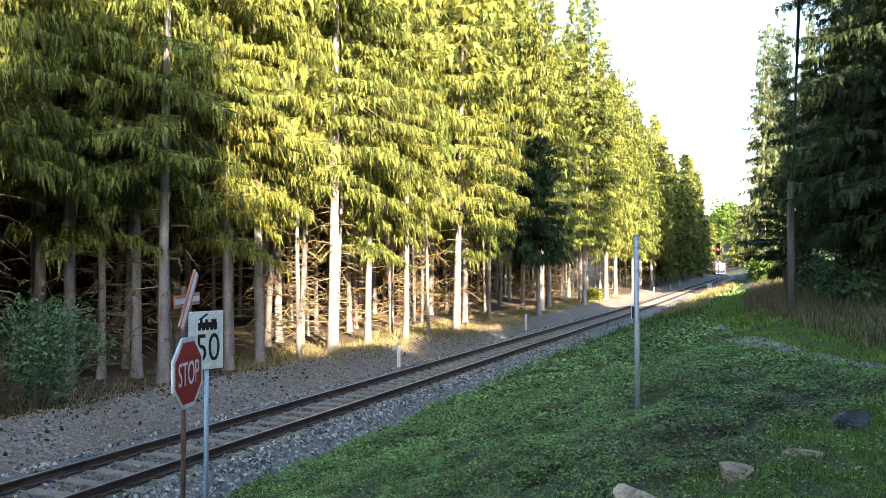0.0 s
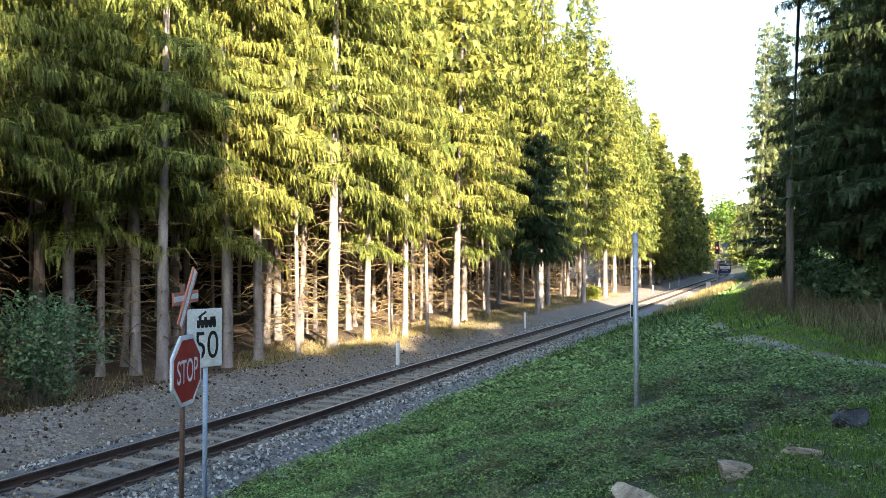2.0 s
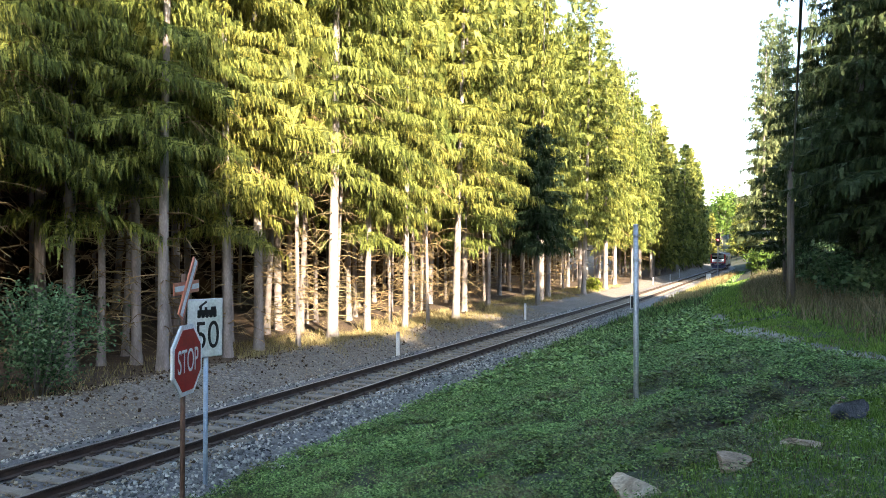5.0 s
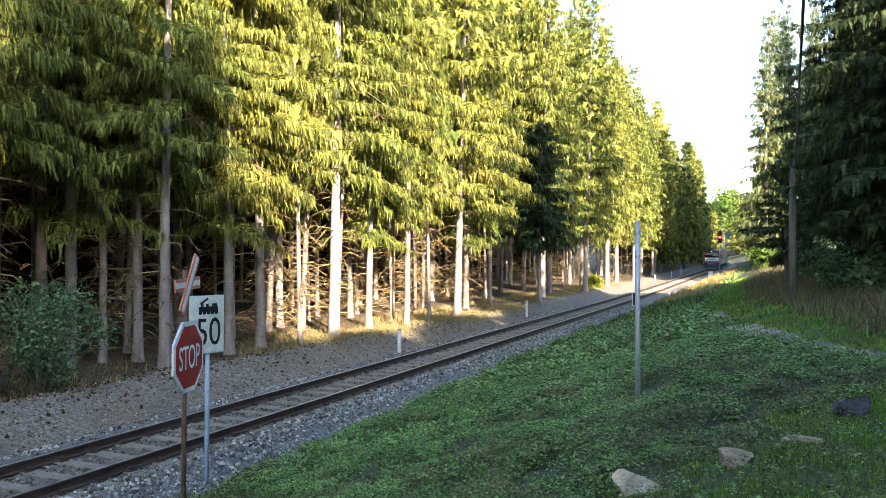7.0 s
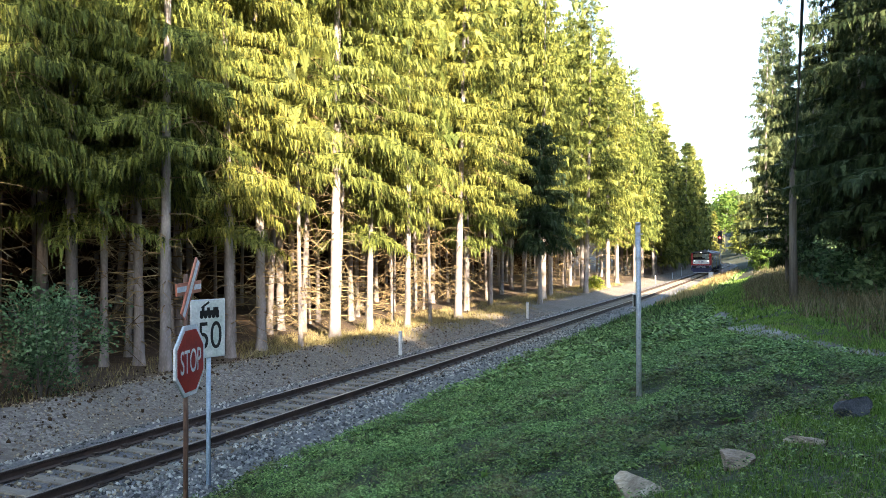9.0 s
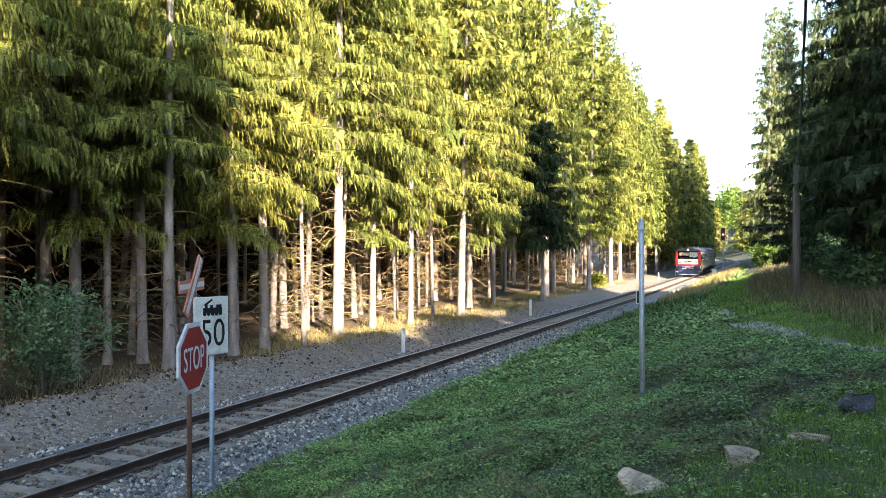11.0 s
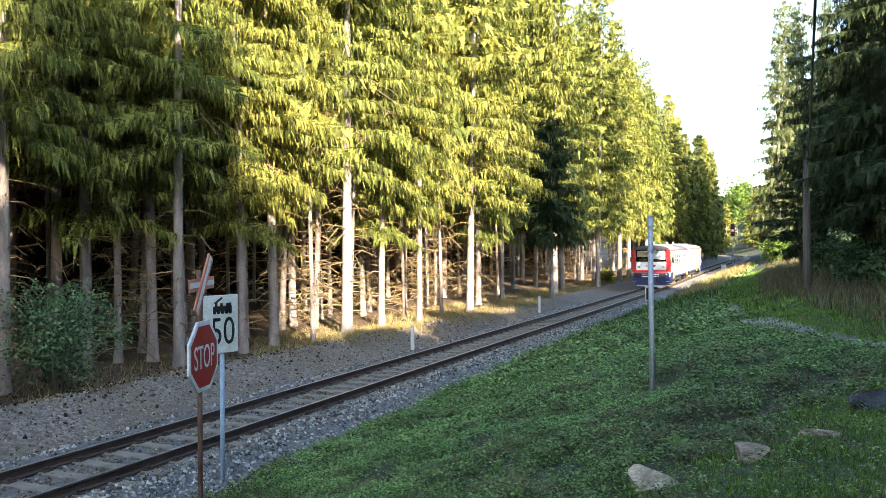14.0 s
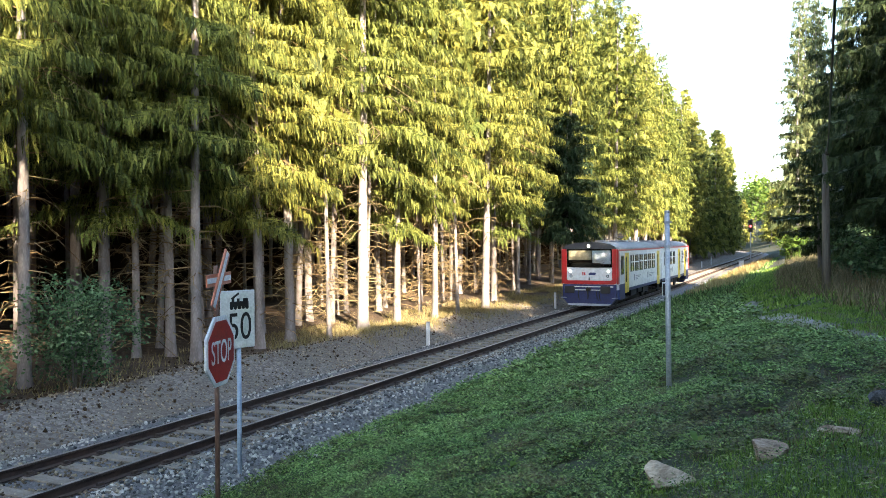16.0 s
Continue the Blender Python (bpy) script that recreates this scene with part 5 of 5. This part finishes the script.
    part("step_bar", Mesh().box(-1.25, -0.14, 1.10, 1.25, -0.062, 1.15, b=0.01), M_CAR_WHITE, ob, "white cross bar")
    part("lower_bar", Mesh().box(-0.75, -0.12, 0.93, 0.75, -0.062, 0.97, b=0.008), M_CAR_WHITE, ob)
    for x in (-0.94, 0.94):
        bf = part("buffer", Mesh().tube([(x, -0.06, 1.0), (x, -0.40, 1.0)], [0.11, 0.10], 14), M_UNDER, ob, "black spring buffer")
        part("buffer_head", Mesh().box(x - 0.26, -0.46, 0.80, x + 0.26, -0.40, 1.17, b=0.03), M_BLACK, bf, "black buffer plate")
        part("lamp_step", Mesh().box(x * 1.43 - 0.14, -0.16, 0.52, x * 1.43 + 0.14, 0.06, 0.56, b=0.006), M_STEEL, ob, "steel shunter step")
    part("coupling", Mesh().box(-0.09, -0.42, 0.90, 0.09, -0.05, 1.08, b=0.03).tube([(0, -0.36, 0.9), (0.02, -0.38, 0.66), (0, -0.34, 0.5)], [0.035, 0.03, 0.03], 8), M_UNDER, ob, "screw coupling")
    for x in (-0.55, 0.42, 0.55):
        part("brake_hose", Mesh().tube([(x, -0.07, 0.92), (x, -0.2, 0.78), (x + 0.03, -0.16, 0.5), (x + 0.07, -0.08, 0.42)], [0.025] * 4, 8), M_BLACK, ob)
    # sides
    for sx in (-1, 1):
        def side_box(y0, z0, y1, z1, proud, base=1.49, b=0.0):
            a, c = sx * base, sx * (1.5 + proud)
            return Mesh().box(min(a, c), y0, z0, max(a, c), y1, z1, b=b)
        part("sole_bar", side_box(0.5, 0.80, L - 0.1, 0.96, 0.008), M_CAR_BLUE, ob, "dark blue strip along the body's foot")
        part("cab_skirt", side_box(0.3, 0.42, 1.65, 1.24, 0.006, 1.38, 0.02), M_CAR_BLUE, ob, "blue skirt under the cab")
        cw = part("cab_window", side_box(0.72, 1.72, 1.36, 2.72, 0.008, b=0.003), M_BLACK, ob, "cab side window")
        part("pane", side_box(0.78, 1.78, 1.30, 2.66, 0.012), M_PANE, cw)
        for y0, y1 in windows:
            wd = part("window", side_box(y0, 1.80, y1, 2.72, 0.007, b=0.003), M_BLACK, ob, "window with a hopper light")
            part("pane", side_box(y0 + 0.05, 1.85, y1 - 0.05, 2.30, 0.011), M_PANE, wd)
            part("pane", side_box(y0 + 0.05, 2.36, y1 - 0.05, 2.67, 0.011), M_PANE, wd)
            part("bar", side_box(y0 + 0.02, 2.30, y1 - 0.02, 2.355, 0.016), M_CAR_WHITE, wd)
            part("mullion", side_box((y0 + y1) / 2 - 0.03, 1.84, (y0 + y1) / 2 + 0.03, 2.70, 0.018), M_CAR_WHITE, wd)
        for y0, y1 in doors:
            dr = part("door", side_box(y0, 0.72, y1, 2.86, 0.018, b=0.008), M_CAR_YELLOW, ob, "yellow folding door")
            part("pane", side_box(y0 + 0.14, 1.30, y0 + 0.40, 2.66, 0.022), M_PANE, dr)
            part("seam", side_box((y0 + y1) / 2 - 0.012, 0.74, (y0 + y1) / 2 + 0.012, 2.84, 0.021), M_BLACK, dr)
            part("step", side_box(y0, 0.40, y1, 0.44, -0.05, 1.2), M_UNDER, ob, "door step")
        for y0, w in ((4.0, 1.7), (8.0, 2.3)):
            for k in range(3):
                part("lettering", side_box(y0 + 0.5, 1.50 - 0.09 * k, y0 + 0.5 + w * (0.9 - 0.25 * k), 1.545 - 0.09 * k, 0.004), M_MARK, ob, "small grey lettering bar")
            part("crest", side_box(y0, 1.28, y0 + 0.28, 1.62, 0.004), M_MARK, ob, "small grey crest")
        mr = part("mirror", Mesh().box(sx * 1.66 - 0.06, 0.18, 2.05, sx * 1.66 + 0.06, 0.26, 2.50, b=0.015), M_BLACK, ob, "black wing mirror")
        part("arm", Mesh().tube([(sx * 1.5, 0.3, 2.46), (sx * 1.66, 0.22, 2.46)], [0.015, 0.015], 6), M_BLACK, mr)
        part("grab_rail", Mesh().tube([(sx * 1.535, 1.5, 1.2), (sx * 1.535, 1.5, 2.2)], [0.014, 0.014], 6), M_STEEL, ob)
    # roof and underframe
    for y in (2.8, 5.2, 7.8, 10.2):
        part("roof_vent", Mesh().box(-0.35, y - 0.25, 3.40, 0.35, y + 0.25, 3.53, b=0.04), M_CAR_ROOF, ob, "flat roof ventilator")
    if motor:
        for x in (-0.3, 0.25):
            part("exhaust", Mesh().tube([(x, 11.6, 3.38), (x, 11.6, 3.75)], [0.07, 0.06], 10), M_ALU, ob, "exhaust stub on the roof")
    part("underframe", Mesh().box(-1.2, 0.6, 0.72, 1.2, L - 0.2, 0.94), M_UNDER, ob, "dark underframe")
    for y0, y1, z0 in ((4.4, 6.0, 0.40), (6.3, 7.6, 0.46), (7.9, 9.3, 0.38)):
        part("equipment_box", Mesh().box(-1.25, y0, z0, 1.25, y1, 0.74, b=0.04), M_UNDER, ob, "dirty equipment box")
    wheelsets = []
    for y in (2.6, 10.0):
        ws = part("wheelset", Mesh().tube([(-0.8, 0, 0), (0.8, 0, 0)], [0.08, 0.08], 10), M_UNDER, ob, "steel wheels on an axle")
        for x in (-0.75, 0.75):
            rim = part("wheel", Mesh().tube([(x - 0.065, 0, 0), (x + 0.065, 0, 0)], [0.42, 0.42], 24), M_UNDER, ws)
            for k in range(5):
                w = k * 1.2566
                rim_x = x + (0.07 if x > 0 else -0.07)
                part("web_hole", Mesh().tube([(rim_x - 0.004, 0.25 * math.cos(w), 0.25 * math.sin(w)), (rim_x + 0.004, 0.25 * math.cos(w), 0.25 * math.sin(w))], [0.05, 0.05], 8), M_BLACK, ws)
            part("axle_box", Mesh().box(x * 1.35 - 0.11, y - 0.16, 0.28, x * 1.35 + 0.11, y + 0.16, 0.60, b=0.03), M_UNDER, ob, "axle box")
            part("spring", Mesh().box(x * 1.35 - 0.06, y - 0.7, 0.58, x * 1.35 + 0.06, y + 0.7, 0.68, b=0.02), M_UNDER, ob, "leaf spring")
        wheelsets.append((ws, y))
    if motor:
        part("gangway", Mesh().box(-0.7, L, 0.95, 0.7, L + 0.4, 3.0, b=0.03), M_UNDER, ob, "dark rubber gangway")
    return ob, wheelsets


WINDOWS = [(3.05, 4.05), (4.3, 5.3), (5.55, 6.55), (6.95, 7.95), (8.2, 9.2), (9.45, 10.45)]
MOTOR_CAR, WHEELS_A = railcar("railcar", "white two-axle railcar with red-framed cab, yellow doors and blue apron", WINDOWS, [(1.65, 2.6), (11.2, 12.1)], True)
TRAILER, WHEELS_B = railcar("driving_trailer", "white driving trailer with yellow doors coupled behind the railcar", [(3.0, 3.8), (7.0, 8.0), (8.3, 9.3), (10.6, 11.6)], [(1.65, 2.6), (4.6, 5.5)], False)


def train_at(t):
    """Where along the line the railcar's front stands, in units of s."""
    return 211.7 - 11.03 * t


def car_pose(s, back):
    a, b = T(s, 0), T(s + 12.75 / STRETCH, 0)
    turn = -math.degrees(math.atan2(b.x - a.x, b.y - a.y))
    return pose(b.x, b.y, b.z, 0, 0, turn + 180) if back else pose(a.x, a.y, a.z, 0, 0, turn)


def motions():
    for ob, wheels, ahead, back in ((MOTOR_CAR, WHEELS_A, 0.0, False), (TRAILER, WHEELS_B, 12.9 / STRETCH, True)):
        walk(ob, [(t * 0.5, car_pose(train_at(t * 0.5) + ahead, back)) for t in range(33)])
        for ws, y in wheels:
            rows = []
            for i in range(481):
                turn = (1 if not back else -1) * math.degrees(11.03 * STRETCH * i / 30 / 0.42)
                rows.append((i / 30, pose(0, y, 0.42, turn % 360)))
            walk(ws, rows)


motions()
